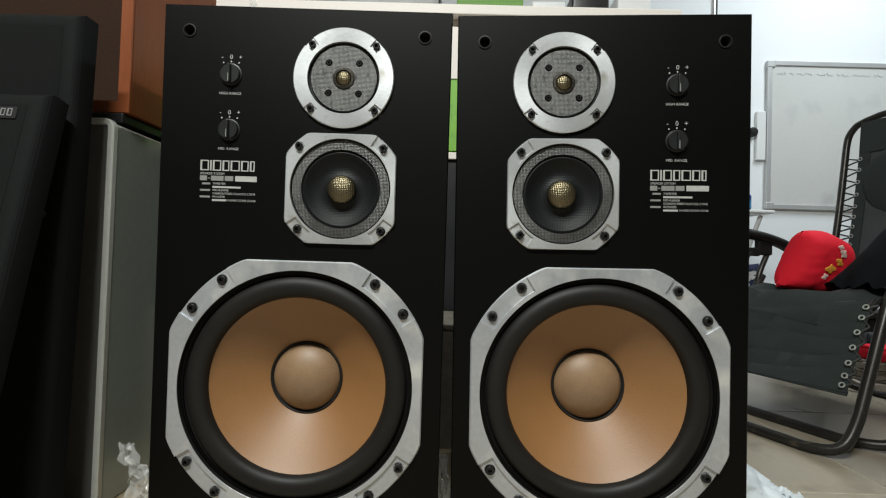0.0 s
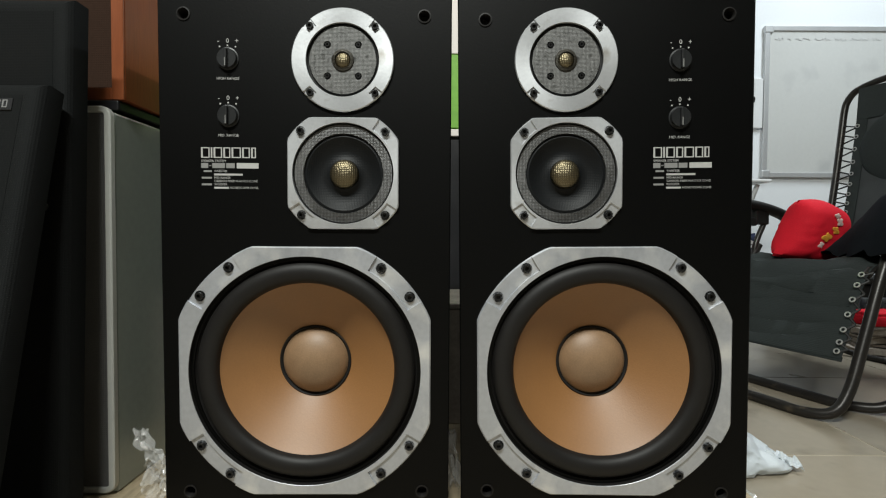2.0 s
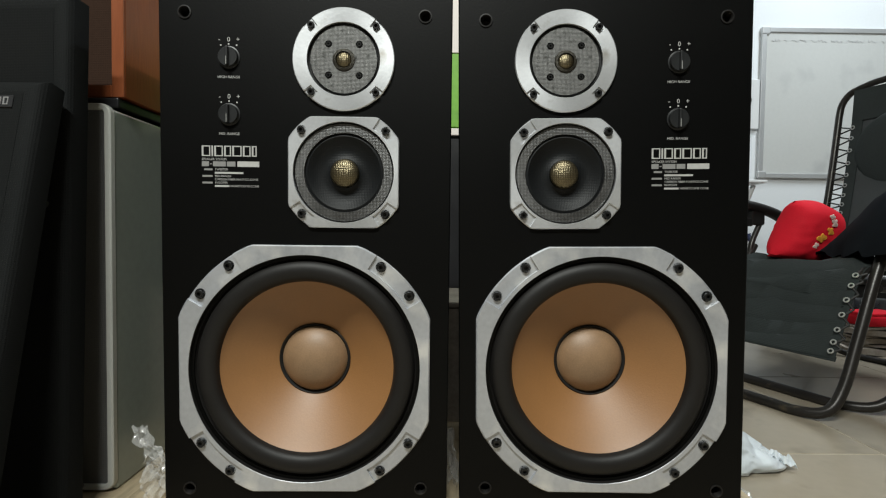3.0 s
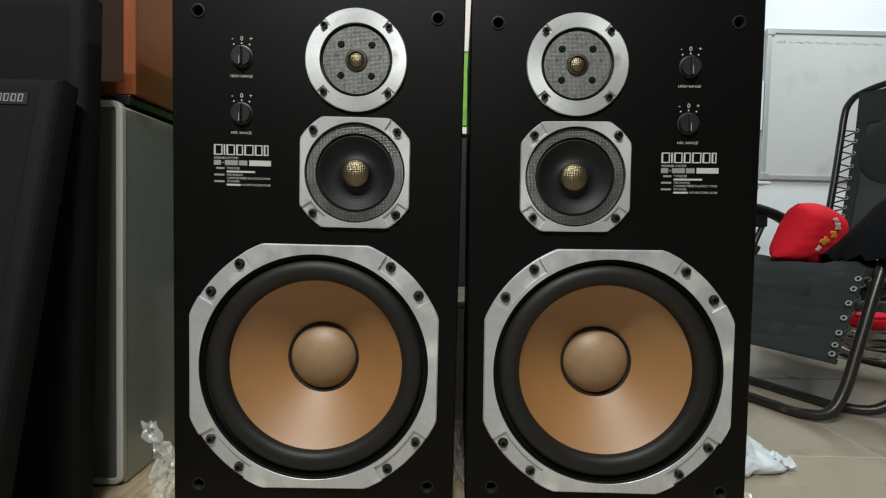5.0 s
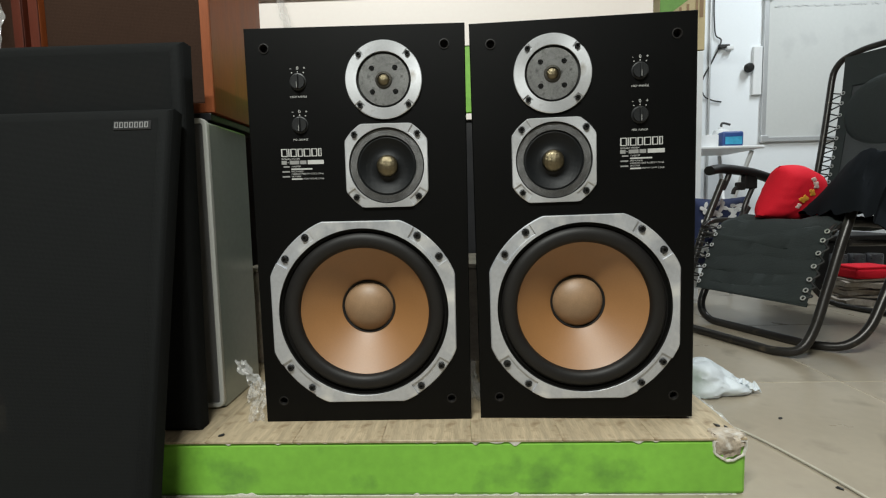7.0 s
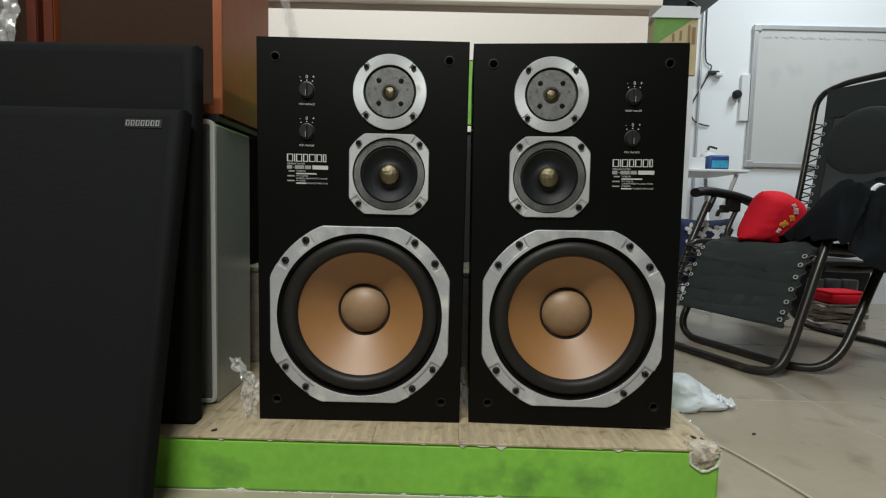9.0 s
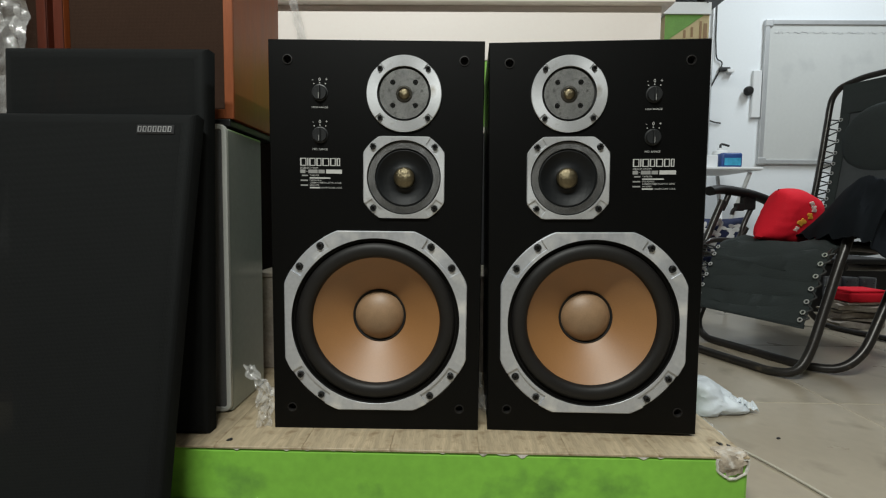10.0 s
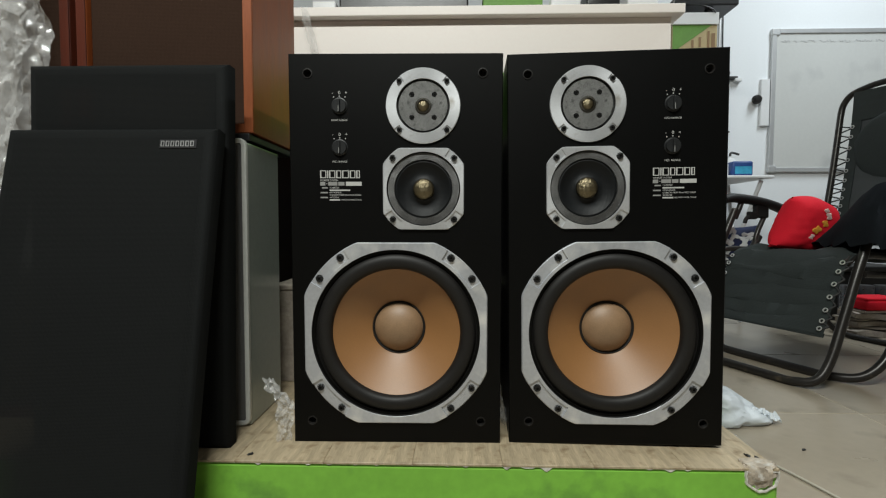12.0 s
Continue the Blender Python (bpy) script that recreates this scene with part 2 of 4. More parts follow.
def lathe(profile, seg=96, cx=0.0, cz=0.0, y=0.0, bm=None, angles=None):
    """Sweeps (radius, depth) pairs round the y axis; a radius or a depth may be a function of the angle."""
    bm = bm or bmesh.new()
    rings = []
    angles = angles or [2 * math.pi * i / seg for i in range(seg)]
    seg = len(angles)
    for r, d in profile:
        if not callable(r) and r < 1e-6:
            rings.append([bm.verts.new((cx, y + d, cz))])
            continue
        ring = []
        for a in angles:
            q = r(a) if callable(r) else r
            ring.append(bm.verts.new((cx + q * math.cos(a), y + (d(a) if callable(d) else d), cz + q * math.sin(a))))
        rings.append(ring)
    for p, q in zip(rings, rings[1:]):
        for i in range(seg):
            j = (i + 1) % seg
            f = [p[i % len(p)], p[j % len(p)], q[j % len(q)], q[i % len(q)]]
            f = list(dict.fromkeys(f))
            if len(f) > 2:
                bm.faces.new(f)
    return bm


def clipped(big, half, less=0.0):
    """A circle's radius cut flat on four sides."""
    return lambda a: min(big, half / max(abs(math.cos(a)), abs(math.sin(a)))) - less


def pocketed(outer, less, ri, top, depth, pr, pockets, seg=160):
    """A driver's frame plate: its rim outer(angle), its bore ri, and pockets sunk into the face between pairs of degrees, from pr to the rim."""
    ranges = [(radians(a), radians(b)) for a, b in pockets]
    angles = {2 * math.pi * i / seg for i in range(seg)}
    for a, b in ranges:
        angles |= {a - 0.001, a + 0.001, b - 0.001, b + 0.001}

    def d(a):
        return -top + (depth if any(p < a < q for p, q in ranges) else 0.0)
    rows = [(outer, 0.0), (outer, lambda a: d(a) + less), (lambda a: outer(a) - less, d), (pr, d), (pr - 0.0005, -top), (ri + 0.0002, -top), (ri, -top + 0.0002), (ri, 0.012)]
    return lathe(rows, angles=sorted(angles))


def smooth_line(pts, steps=6):
    """Catmull-Rom through points."""
    p = [Vector(q) for q in pts]
    p = [2 * p[0] - p[1]] + p + [2 * p[-1] - p[-2]]
    out = []
    for i in range(1, len(p) - 2):
        for k in range(steps):
            t = k / steps
            a, b, c, d = p[i - 1], p[i], p[i + 1], p[i + 2]
            out.append(0.5 * ((2 * b) + (c - a) * t + (2 * a - 5 * b + 4 * c - d) * t * t + (3 * b - a - 3 * c + d) * t ** 3))
    return out + [p[-2]]


def tube(pts, r, seg=10, steps=6, bm=None, flat=1.0):
    bm = bm or bmesh.new()
    line = smooth_line(pts, steps) if steps > 1 else [Vector(p) for p in pts]
    rings = []
    side = None
    for i, p in enumerate(line):
        way = (line[min(i + 1, len(line) - 1)] - line[max(i - 1, 0)]).normalized()
        ref = Vector((0, 0, 1)) if abs(way.z) < 0.95 else Vector((0, 1, 0))
        s = way.cross(ref).normalized() if side is None else (side - way * side.dot(way)).normalized()
        side = s
        u = way.cross(s)
        rings.append([bm.verts.new(p + s * (r * math.cos(2 * math.pi * k / seg)) + u * (r * flat * math.sin(2 * math.pi * k / seg))) for k in range(seg)])
    for p, q in zip(rings, rings[1:]):
        for k in range(seg):
            bm.faces.new((p[k], p[(k + 1) % seg], q[(k + 1) % seg], q[k]))
    bm.faces.new(rings[0])
    bm.faces.new(rings[-1])
    return bm


def lettering(text, size, x, z, y, parent, material, align="CENTER", name="lettering"):
    """Printed words as flat meshes on a front that faces -y."""
    cu = bpy.data.curves.new("t", "FONT")
    cu.body, cu.size, cu.align_x, cu.align_y, cu.resolution_u = text, size, align, "CENTER", 2
    ob = bpy.data.objects.new("t", cu)
    scene.collection.objects.link(ob)
    me = bpy.data.meshes.new_from_object(ob.evaluated_get(bpy.context.evaluated_depsgraph_get()))
    bpy.data.objects.remove(ob)
    me.name = name
    me.materials.clear()
    me.materials.append(material)
    out = new(name, me)
    out.parent = parent
    out.matrix_basis = pose(x, y, z, 90, 0, 0)
    return out


def bars(rects, y, depth=0.0004):
    bm = bmesh.new()
    for x0, x1, z0, z1 in rects:
        box(x0, x1, y - depth, y, z0, z1, bm=bm)
    return bm


def sheet(nu, nv, fn):
    """A grid of quads from fn(u, v), u and v from 0 to 1."""
    bm = bmesh.new()
    v = [[bm.verts.new(fn(i / nu, j / nv)) for j in range(nv + 1)] for i in range(nu + 1)]
    for i in range(nu):
        for j in range(nv):
            bm.faces.new((v[i][j], v[i + 1][j], v[i + 1][j + 1], v[i][j + 1]))
    return bm


def thick(bm, t):
    """Gives a sheet a second side, t behind it, and closes its border."""
    bmesh.ops.recalc_face_normals(bm, faces=bm.faces)
    bm.normal_update()
    faces, rim = bm.faces[:], [e for e in bm.edges if len(e.link_faces) == 1]
    under = {v: bm.verts.new(v.co - v.normal * t) for v in bm.verts[:]}
    for e in rim:
        a, b = e.verts
        bm.faces.new((a, b, under[b], under[a]))
    for f in faces:
        bm.faces.new([under[v] for v in reversed(f.verts)])
    bmesh.ops.recalc_face_normals(bm, faces=bm.faces)
    return bm


def crease(p, scale, seed=0.0):
    """Sharp folds, as in crumpled film: -1 to 1."""
    q = Vector(p) * scale + Vector((seed, seed * 1.7, -seed))
    return 1 - 2.6 * abs(noise.noise(q)) - 1.3 * abs(noise.noise(q * 2.3)) - 0.6 * abs(noise.noise(q * 5.1))


# ---- the room ----
tagged(part("floor", box(-2.2, 4.0, -3.0, 2.1, -0.10, -0.0012), GROUT), "grey floor slab with pale grout", "floor", kind="structure")
tagged(part("ceiling", box(-2.2, 4.0, -3.0, 2.1, 2.70, 2.80), CEIL), "plain white ceiling", "ceiling", kind="structure")
tagged(part("wall_north", box(-2.2, 4.0, 2.1, 2.25, -0.10, 2.80), WALL), "plain white painted wall", "wall", kind="structure")
# South, west and east walls are unseen; their dark colour holds back bounce light.
tagged(part("wall_south", box(-2.2, 4.0, -3.15, -3.0, -0.10, 2.80), DIM), "unseen wall coloured dark to cut bounce light", "wall", kind="structure")
tagged(part("wall_west", box(-2.35, -2.2, -3.15, 2.25, -0.10, 2.80), DIM), "unseen wall coloured dark to cut bounce light", "wall", kind="structure")
tagged(part("wall_east", box(4.0, 4.15, -3.15, 2.25, -0.10, 2.80), DIM), "unseen wall coloured dark to cut bounce light", "wall", kind="structure")

# raised platform with green riser
PZ, PF = 0.098, -0.064
platform = thing("platform", pose(0, 0, 0), "low platform with green painted riser and wood-look top", "platform", kind="structure")
bm = box(-1.5, 0.452, PF, 0.80, 0, PZ - 0.004, 0.006, 2)
part("riser", bm, GREEN, platform, "scuffed green painted riser")

# cream counter behind the loudspeakers
counter = thing("counter", pose(0, 0, 0), "cream painted counter with a green band and overhanging ledge", "counter", kind="structure")
part("front_panel", box(-1.4, 0.622, 0.80, 1.10, 1.000, 1.174, 0.002), CREAM, counter)
part("counter_band", box(-1.4, 0.618, 0.804, 1.10, 0.790, 1.000), GREEN, counter, "green painted band")
part("trim_strip", box(-1.4, 0.620, 0.798, 1.10, 0.764, 0.784, 0.002), CREAM, counter)
# Below the trim, shade behind the loudspeakers is put into a near-black colour.
part("counter_band", box(-1.4, 0.618, 0.810, 1.10, 0.700, 0.764), BOX_DARK_AND_SHADE, counter, "counter strip coloured dark for shade")
part("lower_panel_shade", box(-1.4, 0.616, 0.810, 1.10, 0.0, 0.700), BOX_DARK_AND_SHADE, counter)
part("ledge", box(-1.4, 0.652, 0.765, 1.14, 1.174, 1.204, 0.003), CREAM, counter)


# ---- loudspeakers ----
W, D = 0.3745, 0.315


def screw(parent, x, z, y, r=0.0048):
    bm = lathe([(0.0, -0.0005), (r * 0.45, -0.0005), (r * 0.5, -0.0045), (r * 0.9, -0.0045), (r, -0.0038), (r, 0.0), (r * 1.35, 0.0), (r * 1.35, 0.0015)], 14)
    return part("screw", bm, STEEL_BLACK, parent, smooth=True, m=pose(x, y, z))


def loudspeaker(m, side, H, label):
    """side +1: tweeter to the right of the middle, -1: to the left; H: height. Origin at the front's bottom middle."""
    ob = thing("loudspeaker", m, label, "loudspeaker", "pair of loudspeakers")
    tx, mx, kx, wx = (0.0482, 0.0487, -0.0985, -0.0010) if side > 0 else (-0.0495, -0.0491, 0.0945, -0.0010)
    tz, mz, wz = 0.6035, 0.4595, 0.2015
    holes = [(tx, tz, 0.046, 64), (mx, mz, 0.066, 64), (wx, wz, 0.146, 96)]
    sockets = [(sx * 0.153 - 0.001 * side, sz) for sx in (-1, 1) for sz in (0.040, 0.660 if side > 0 else 0.657)]
    # cabinet: a baffle with round openings, chamfered rim, sides and back
    bm = bmesh.new()
    c = 0.0015
    rim = [bm.verts.new(p) for p in ((-W / 2 + c, 0, c), (W / 2 - c, 0, c), (W / 2 - c, 0, H - c), (-W / 2 + c, 0, H - c))]
    edges = [bm.edges.new((rim[i], rim[(i + 1) % 4])) for i in range(4)]
    for hx, hz, r, n in holes + [(sx, sz, 0.0065, 20) for sx, sz in sockets]:
        ring = [bm.verts.new((hx + r * math.cos(2 * math.pi * i / n), 0, hz + r * math.sin(2 * math.pi * i / n))) for i in range(n)]
        edges += [bm.edges.new((ring[i], ring[(i + 1) % n])) for i in range(n)]
        deep = [bm.verts.new((v.co.x, 0.02, v.co.z)) for v in ring]
        for i in range(n):
            bm.faces.new((ring[i], ring[(i + 1) % n], deep[(i + 1) % n], deep[i]))
    bmesh.ops.triangle_fill(bm, use_beauty=True, use_dissolve=False, edges=edges, normal=(0, -1, 0))
    o = [bm.verts.new(p) for p in ((-W / 2, c, 0), (W / 2, c, 0), (W / 2, c, H), (-W / 2, c, H))]
    b = [bm.verts.new((v.co.x, D, v.co.z)) for v in o]
    for i in range(4):
        j = (i + 1) % 4
        bm.faces.new((rim[i], rim[j], o[j], o[i]))
        bm.faces.new((o[i], o[j], b[j], b[i]))
    bm.faces.new(b)
    part("cabinet", bm, BLACK_VINYL, ob)
    for sx, sz in sockets:
        part("grille_socket", lathe([(0.0088, 0.0), (0.0086, -0.0012), (0.0072, -0.0014), (0.0062, 0.0005), (0.0056, 0.014), (0.0, 0.014)], 20), RUBBER, ob, smooth=True, m=pose(sx, 0, sz))

    # woofer
    R, half, ri = 0.1775, 0.1635, 0.1508
    bm = pocketed(clipped(R, half), 0.0016, ri, 0.006, 0.0034, 0.1566, [(90 * q + 31.5, 90 * q + 58.5) for q in range(4)], 160)
    woofer = part("woofer", bm, WORN_SILVER, ob, "brushed silver octagonal frame with tan cone", smooth=True, m=pose(wx, 0, wz))
    pr = [(0.1507, -0.0052), (0.1502, -0.0050), (0.1500, 0.002), (0.1490, 0.0035), (0.1460, 0.0025), (0.1440, 0.0050)]
    pr += [(0.1296 + 0.0135 * math.cos(a), 0.004 - 0.0105 * math.sin(a)) for a in np.linspace(0.05, math.pi - 0.05, 14)]
    pr += [(0.1152, 0.006)]
    part("surround", lathe(pr, 128), RUBBER, woofer, "black rubber surround", smooth=True)
    cone = [(0.1156 - (0.1156 - 0.0495) * t, 0.006 + 0.047 * (t ** 0.95)) for t in np.linspace(0, 1, 14)]
    part("cone", lathe(cone, 128), CONE, woofer, "tan paper cone", smooth=True)
    part("cap_ring", lathe([(0.0504, 0.0515), (0.0490, 0.0500), (0.0467, 0.0525), (0.0450, 0.057)], 96), DARK, woofer, smooth=True)
    cap = [(0.0460 * math.sin(a), 0.0535 - 0.0220 * (math.cos(a) - math.cos(1.25)) / (1 - math.cos(1.25))) for a in np.linspace(1.25, 0, 12)]
    cap = [(r / math.sin(1.25), d) for r, d in cap]
    part("dust_cap", lathe(cap, 96), CAP, woofer, "brown dust cap", smooth=True)
    for q in range(4):
        for da in (36.0, 54.0):
            a = radians(90 * q + da)
            screw(woofer, 0.1680 * math.cos(a), 0.1680 * math.sin(a), -0.0026, 0.0053)

    # midrange
    R, half, ri = 0.0832, 0.0713, 0.0648
    corners = [45 if side > 0 else 135, 225, 315]
    bm = pocketed(clipped(R, half), 0.0012, ri, 0.005, 0.0024, 0.0680, [(a - 11.5, a + 11.5) for a in corners], 112)
    mid = part("midrange_driver", bm, SILVER, ob, "silver frame with dark cone and gold dome", smooth=True, m=pose(mx, 0, mz))
    part("gasket", lathe([(0.0648, 0.001), (0.0640, -0.0015), (0.0625, 0.001), (0.0620, 0.004)], 80), RUBBER, mid, smooth=True)
    part("mesh_ring", lathe([(0.0633, 0.003), (0.0631, -0.0008), (0.0627, -0.0012), (0.0514, -0.0012), (0.0510, -0.0007), (0.0508, 0.003)], 80), MESH, mid, "silver mesh ring", smooth=True)
    part("cone", lathe([(0.0510, 0.002), (0.0475, 0.001), (0.0440, 0.0030), (0.0400, 0.0058), (0.0320, 0.0090), (0.0240, 0.0095), (0.0192, 0.0070), (0.0186, 0.0050)], 80), MID_CONE, mid, "black woven cone", smooth=True)
    dome = [(0.0188 * math.sin(a), 0.005 - 0.0100 * math.cos(a)) for a in np.linspace(math.pi / 2, 0, 9)]
    part("dome", lathe(dome, 40), GOLD, mid, "gold mesh dome", smooth=True)
    for sx in (-1, 1):
        for sz in (-1, 1):
            sunk = sz < 0 or sx * side > 0
            screw(mid, sx * 0.0538, sz * 0.0535, -0.0026 if sunk else -0.005, 0.0046)

    # tweeter
    bm = pocketed(lambda a: 0.0652, 0.0010, 0.0466, 0.0042, 0.0020, 0.0535, [(a - 6.5, a + 6.5) for a in (45, 135, 225, 315)], 96)
    tw = part("tweeter", bm, SILVER, ob, "round silver plate with mesh disc", smooth=True, m=pose(tx, 0, tz))
    part("gasket", lathe([(0.0468, -0.0008), (0.0462, 0.0016), (0.0440, 0.0022), (0.0428, 0.0004), (0.0424, -0.0012), (0.0420, 0.004)], 72), DARK, tw, smooth=True)
    bm = bmesh.new()
    e = []
    for hx, hz, r, n in [(0, 0, 0.0426, 64), (0, 0, 0.0142, 32)] + [(a * 0.0197, b * 0.0197, 0.0046, 16) for a in (-1, 1) for b in (-1, 1)]:
        ring = [bm.verts.new((hx + r * math.cos(2 * math.pi * i / n), -0.0012, hz + r * math.sin(2 * math.pi * i / n))) for i in range(n)]
        e += [bm.edges.new((ring[i], ring[(i + 1) % n])) for i in range(n)]
        deep = [bm.verts.new((v.co.x, 0.006, v.co.z)) for v in ring]
        for i in range(n):
            bm.faces.new((ring[i], ring[(i + 1) % n], deep[(i + 1) % n], deep[i]))
    bmesh.ops.triangle_fill(bm, use_beauty=True, use_dissolve=False, edges=e, normal=(0, -1, 0))
    part("mesh_disc", bm, MESH_DARK, tw, "grey woven mesh disc")
    part("backing", lathe([(0.043, 0.0045), (0.0, 0.0045)], 40), DARK, tw)
    part("dome_ring", lathe([(0.0145, -0.0008), (0.0138, -0.0026), (0.0122, -0.0030), (0.0104, -0.0034), (0.0100, 0.002)], 32), CAGE, tw, smooth=True)
    part("dome", lathe([(0.0112 * math.sin(a), 0.002 - 0.0074 * math.cos(a)) for a in np.linspace(math.pi / 2, 0, 8)], 32), GOLD, tw, "small gold dome", smooth=True)
    for sx in (-1, 1):
        for sz in (-1, 1):
            screw(tw, sx * 0.0413, sz * 0.0418, -0.0020, 0.0046)
            screw(tw, sx * 0.0197, sz * 0.0197, 0.0022, 0.0030)

    # level controls and print
    low = 0.0020 if side > 0 else 0.0050
    for kz, words in ((0.606 - low, "HIGH RANGE"), (0.534 - low, "MID. RANGE")):
        knob = part("level_knob", lathe([(0.0142, 0.0), (0.0142, -0.0012), (0.0128, -0.0016), (0.0125, -0.0040), (0.0118, -0.0052), (0.0, -0.0052)], 40), KNOB, ob, "round black plastic level knob", smooth=True, m=pose(kx, 0, kz))
        part("grip", box(-0.0018, 0.0018, -0.0098, -0.005, -0.0116, 0.0116, 0.0008, 2), KNOB, knob)
        part("pointer", box(-0.0005, 0.0005, -0.0102, -0.0097, -0.0112, -0.001), GREY_INK, knob)
        for dx, ch in ((-0.0118, "-"), (0.0, "0"), (0.0118, "+")):
            lettering(ch, 0.0085, kx + dx, kz + 0.0225, -0.0006, ob, INK)
            part("scale_dot", lathe([(0.0011, -0.0004), (0.0, -0.0006)], 8), INK, ob, m=pose(kx + dx * 0.85, 0, kz + 0.0168 - abs(dx) * 0.12))
        lettering(words, 0.0048, kx, kz - 0.0248, -0.0006, ob, INK)
    lx = -0.134 if side > 0 else 0.0620
    # maker's mark as seven plain shapes, model line as bars
    widths = (0.0125, 0.0035, 0.0125, 0.0105, 0.0135, 0.0115, 0.0078)
    rects, x = [], lx
    for w in widths:
        rects.append((x, x + w - 0.0016, 0.4785, 0.4920))
        x += w
    for i, r in enumerate(rects):
        if i == 1:
            bm = bars([r], 0)
        else:
            x0, x1, z0, z1 = r
            bm = bars([(x0, x0 + 0.0022, z0, z1), (x1 - 0.0014, x1, z0, z1), (x0 + 0.0022, x1 - 0.0014, z1 - 0.0013, z1), (x0 + 0.0022, x1 - 0.0014, z0, z0 + 0.0013)], 0)
        part("maker_mark", bm, INK, ob)
    lettering("SPEAKER SYSTEM", 0.0042, lx, 0.4745, -0.0006, ob, INK, "LEFT")
    part("model_mark", bars([(lx, lx + 0.009, 0.4655, 0.4718), (lx + 0.0102, lx + 0.013, 0.468, 0.4692), (lx + 0.0142, lx + 0.0305, 0.4655, 0.4718), (lx + 0.032, lx + 0.043, 0.4655, 0.4718)], 0), GREY_INK, ob)
    part("model_mark", bars([(lx + 0.0455, lx + 0.0735, 0.4652, 0.4722)], 0), INK, ob)
    for i, words in enumerate(("TWEETER", "", "MID-RANGE", "CARBON FIBER PLASTICS CONE", "WOOFER", "HONEYCOMB CONE")):
        z = 0.4615 - i * 0.00425
        if i % 2 == 0:
            part("size_mark", bars([(lx + (0.003 if i == 0 else 0.0005), lx + 0.0135, z - 0.0012, z + 0.0012)], 0), GREY_INK, ob)
        if words:
            lettering(words, 0.0039, lx + (0.0365 if i == 5 else 0.0165), z, -0.0006, ob, INK, "LEFT")
        if i in (1, 5):
            part("spec_mark", bars([(lx + 0.0165, lx + (0.053 if i == 1 else 0.035), z - 0.0012, z + 0.0012)], 0), INK, ob)
    return ob


loudspeaker(pose(-0.1832, 0.012, PZ, 0.8, 0, 0.8), 1, 0.694, "black three-way loudspeaker with tan woofer, standing upright")
loudspeaker(pose(0.2083, 0.011, PZ + 0.0027, 0.8, -0.8, -2.1), -1, 0.6925, "black three-way loudspeaker with tan woofer, leaning slightly")


# ---- leaning grilles ----
def grille(m, h, label, badge):
    """Cloth stretched over a frame of height h; origin at the bottom middle of the front."""
    ob = thing("speaker_grille", m, label, "speaker grille", "grilles taken off the loudspeakers")
    w, t, s = 0.358, 0.034, 0.020
    bm = bmesh.new()
    loops = []
    for inset, y in ((0.0, t), (0.0, 0.012), (0.004, 0.006), (0.010, 0.0018), (s, 0.0), (s + 0.012, 0.0)):
        x, z0, z1 = w / 2 - inset, inset, h - inset
        loops.append([bm.verts.new(p) for p in ((-x, y, z0), (x, y, z0), (x, y, z1), (-x, y, z1))])
    for p, q in zip(loops, loops[1:]):
        for i in range(4):
            bm.faces.new((p[i], p[(i + 1) % 4], q[(i + 1) % 4], q[i]))
    b = loops[0]
    inner = [bm.verts.new(p) for p in ((-w / 2 + s + 0.012, t, s + 0.012), (w / 2 - s - 0.012, t, s + 0.012), (w / 2 - s - 0.012, t, h - s - 0.012), (-w / 2 + s + 0.012, t, h - s - 0.012))]
    for i in range(4):
        bm.faces.new((b[i], b[(i + 1) % 4], inner[(i + 1) % 4], inner[i]))
        bm.faces.new((inner[i], inner[(i + 1) % 4], loops[-1][(i + 1) % 4], loops[-1][i]))
    part("grille_frame", bm, GRILLE_THICK, ob, smooth=True)
    e = s - 0.0005
    part("cloth", sheet(8, 12, lambda u, v: (-w / 2 + e + u * (w - 2 * e), -0.0003, e + v * (h - 2 * e))), GRILLE, ob, "sheer black grille cloth")
    for sx in (-1, 1):
        for z in (0.04, h - 0.14):
            part("peg", lathe([(0.006, 0.0), (0.005, 0.012), (0.0, 0.012)], 12), RUBBER, ob, m=pose(sx * (w / 2 - 0.012), t, z))
    if badge:
        part("badge", box(0.088, 0.150, -0.0020, 0.0, h - 0.0385, h - 0.0235, 0.0006, 1), BOX_DARK_AND_SHADE, ob)
        for i in range(7):
            x0, x1, z0, z1 = 0.0905 + i * 0.0082, 0.0963 + i * 0.0082, h - 0.0355, h - 0.0260
            part("maker_mark", bars([(x0, x0 + 0.0016, z0, z1), (x1 - 0.0010, x1, z0, z1), (x0 + 0.0016, x1 - 0.0010, z1 - 0.0012, z1), (x0 + 0.0016, x1 - 0.0010, z0, z0 + 0.0012)], -0.0020, 0.0008), SILVER_BADGE, ob)
    return ob


grille(pose(-0.652, -0.199, 0.0, -12.4, 0, 0), 0.672, "black cloth speaker grille with silver badge, leaning", True)
grille(pose(-0.655, -0.031, PZ, -2.0, 0, 0), 0.678, "black cloth speaker grille standing on the platform", False)

# ---- pale grey loudspeaker with brown one on top ----
grey = thing("loudspeaker", pose(-0.640, 0.075, PZ), "pale grey loudspeaker with rounded silver front trim", "loudspeaker")
part("cabinet", box(-0.161, 0.161, 0.003, 0.168, 0, 0.555, 0.004), GREY_PAINT, grey, "glossy pale grey-green side")
bm = bmesh.new()
lo = []
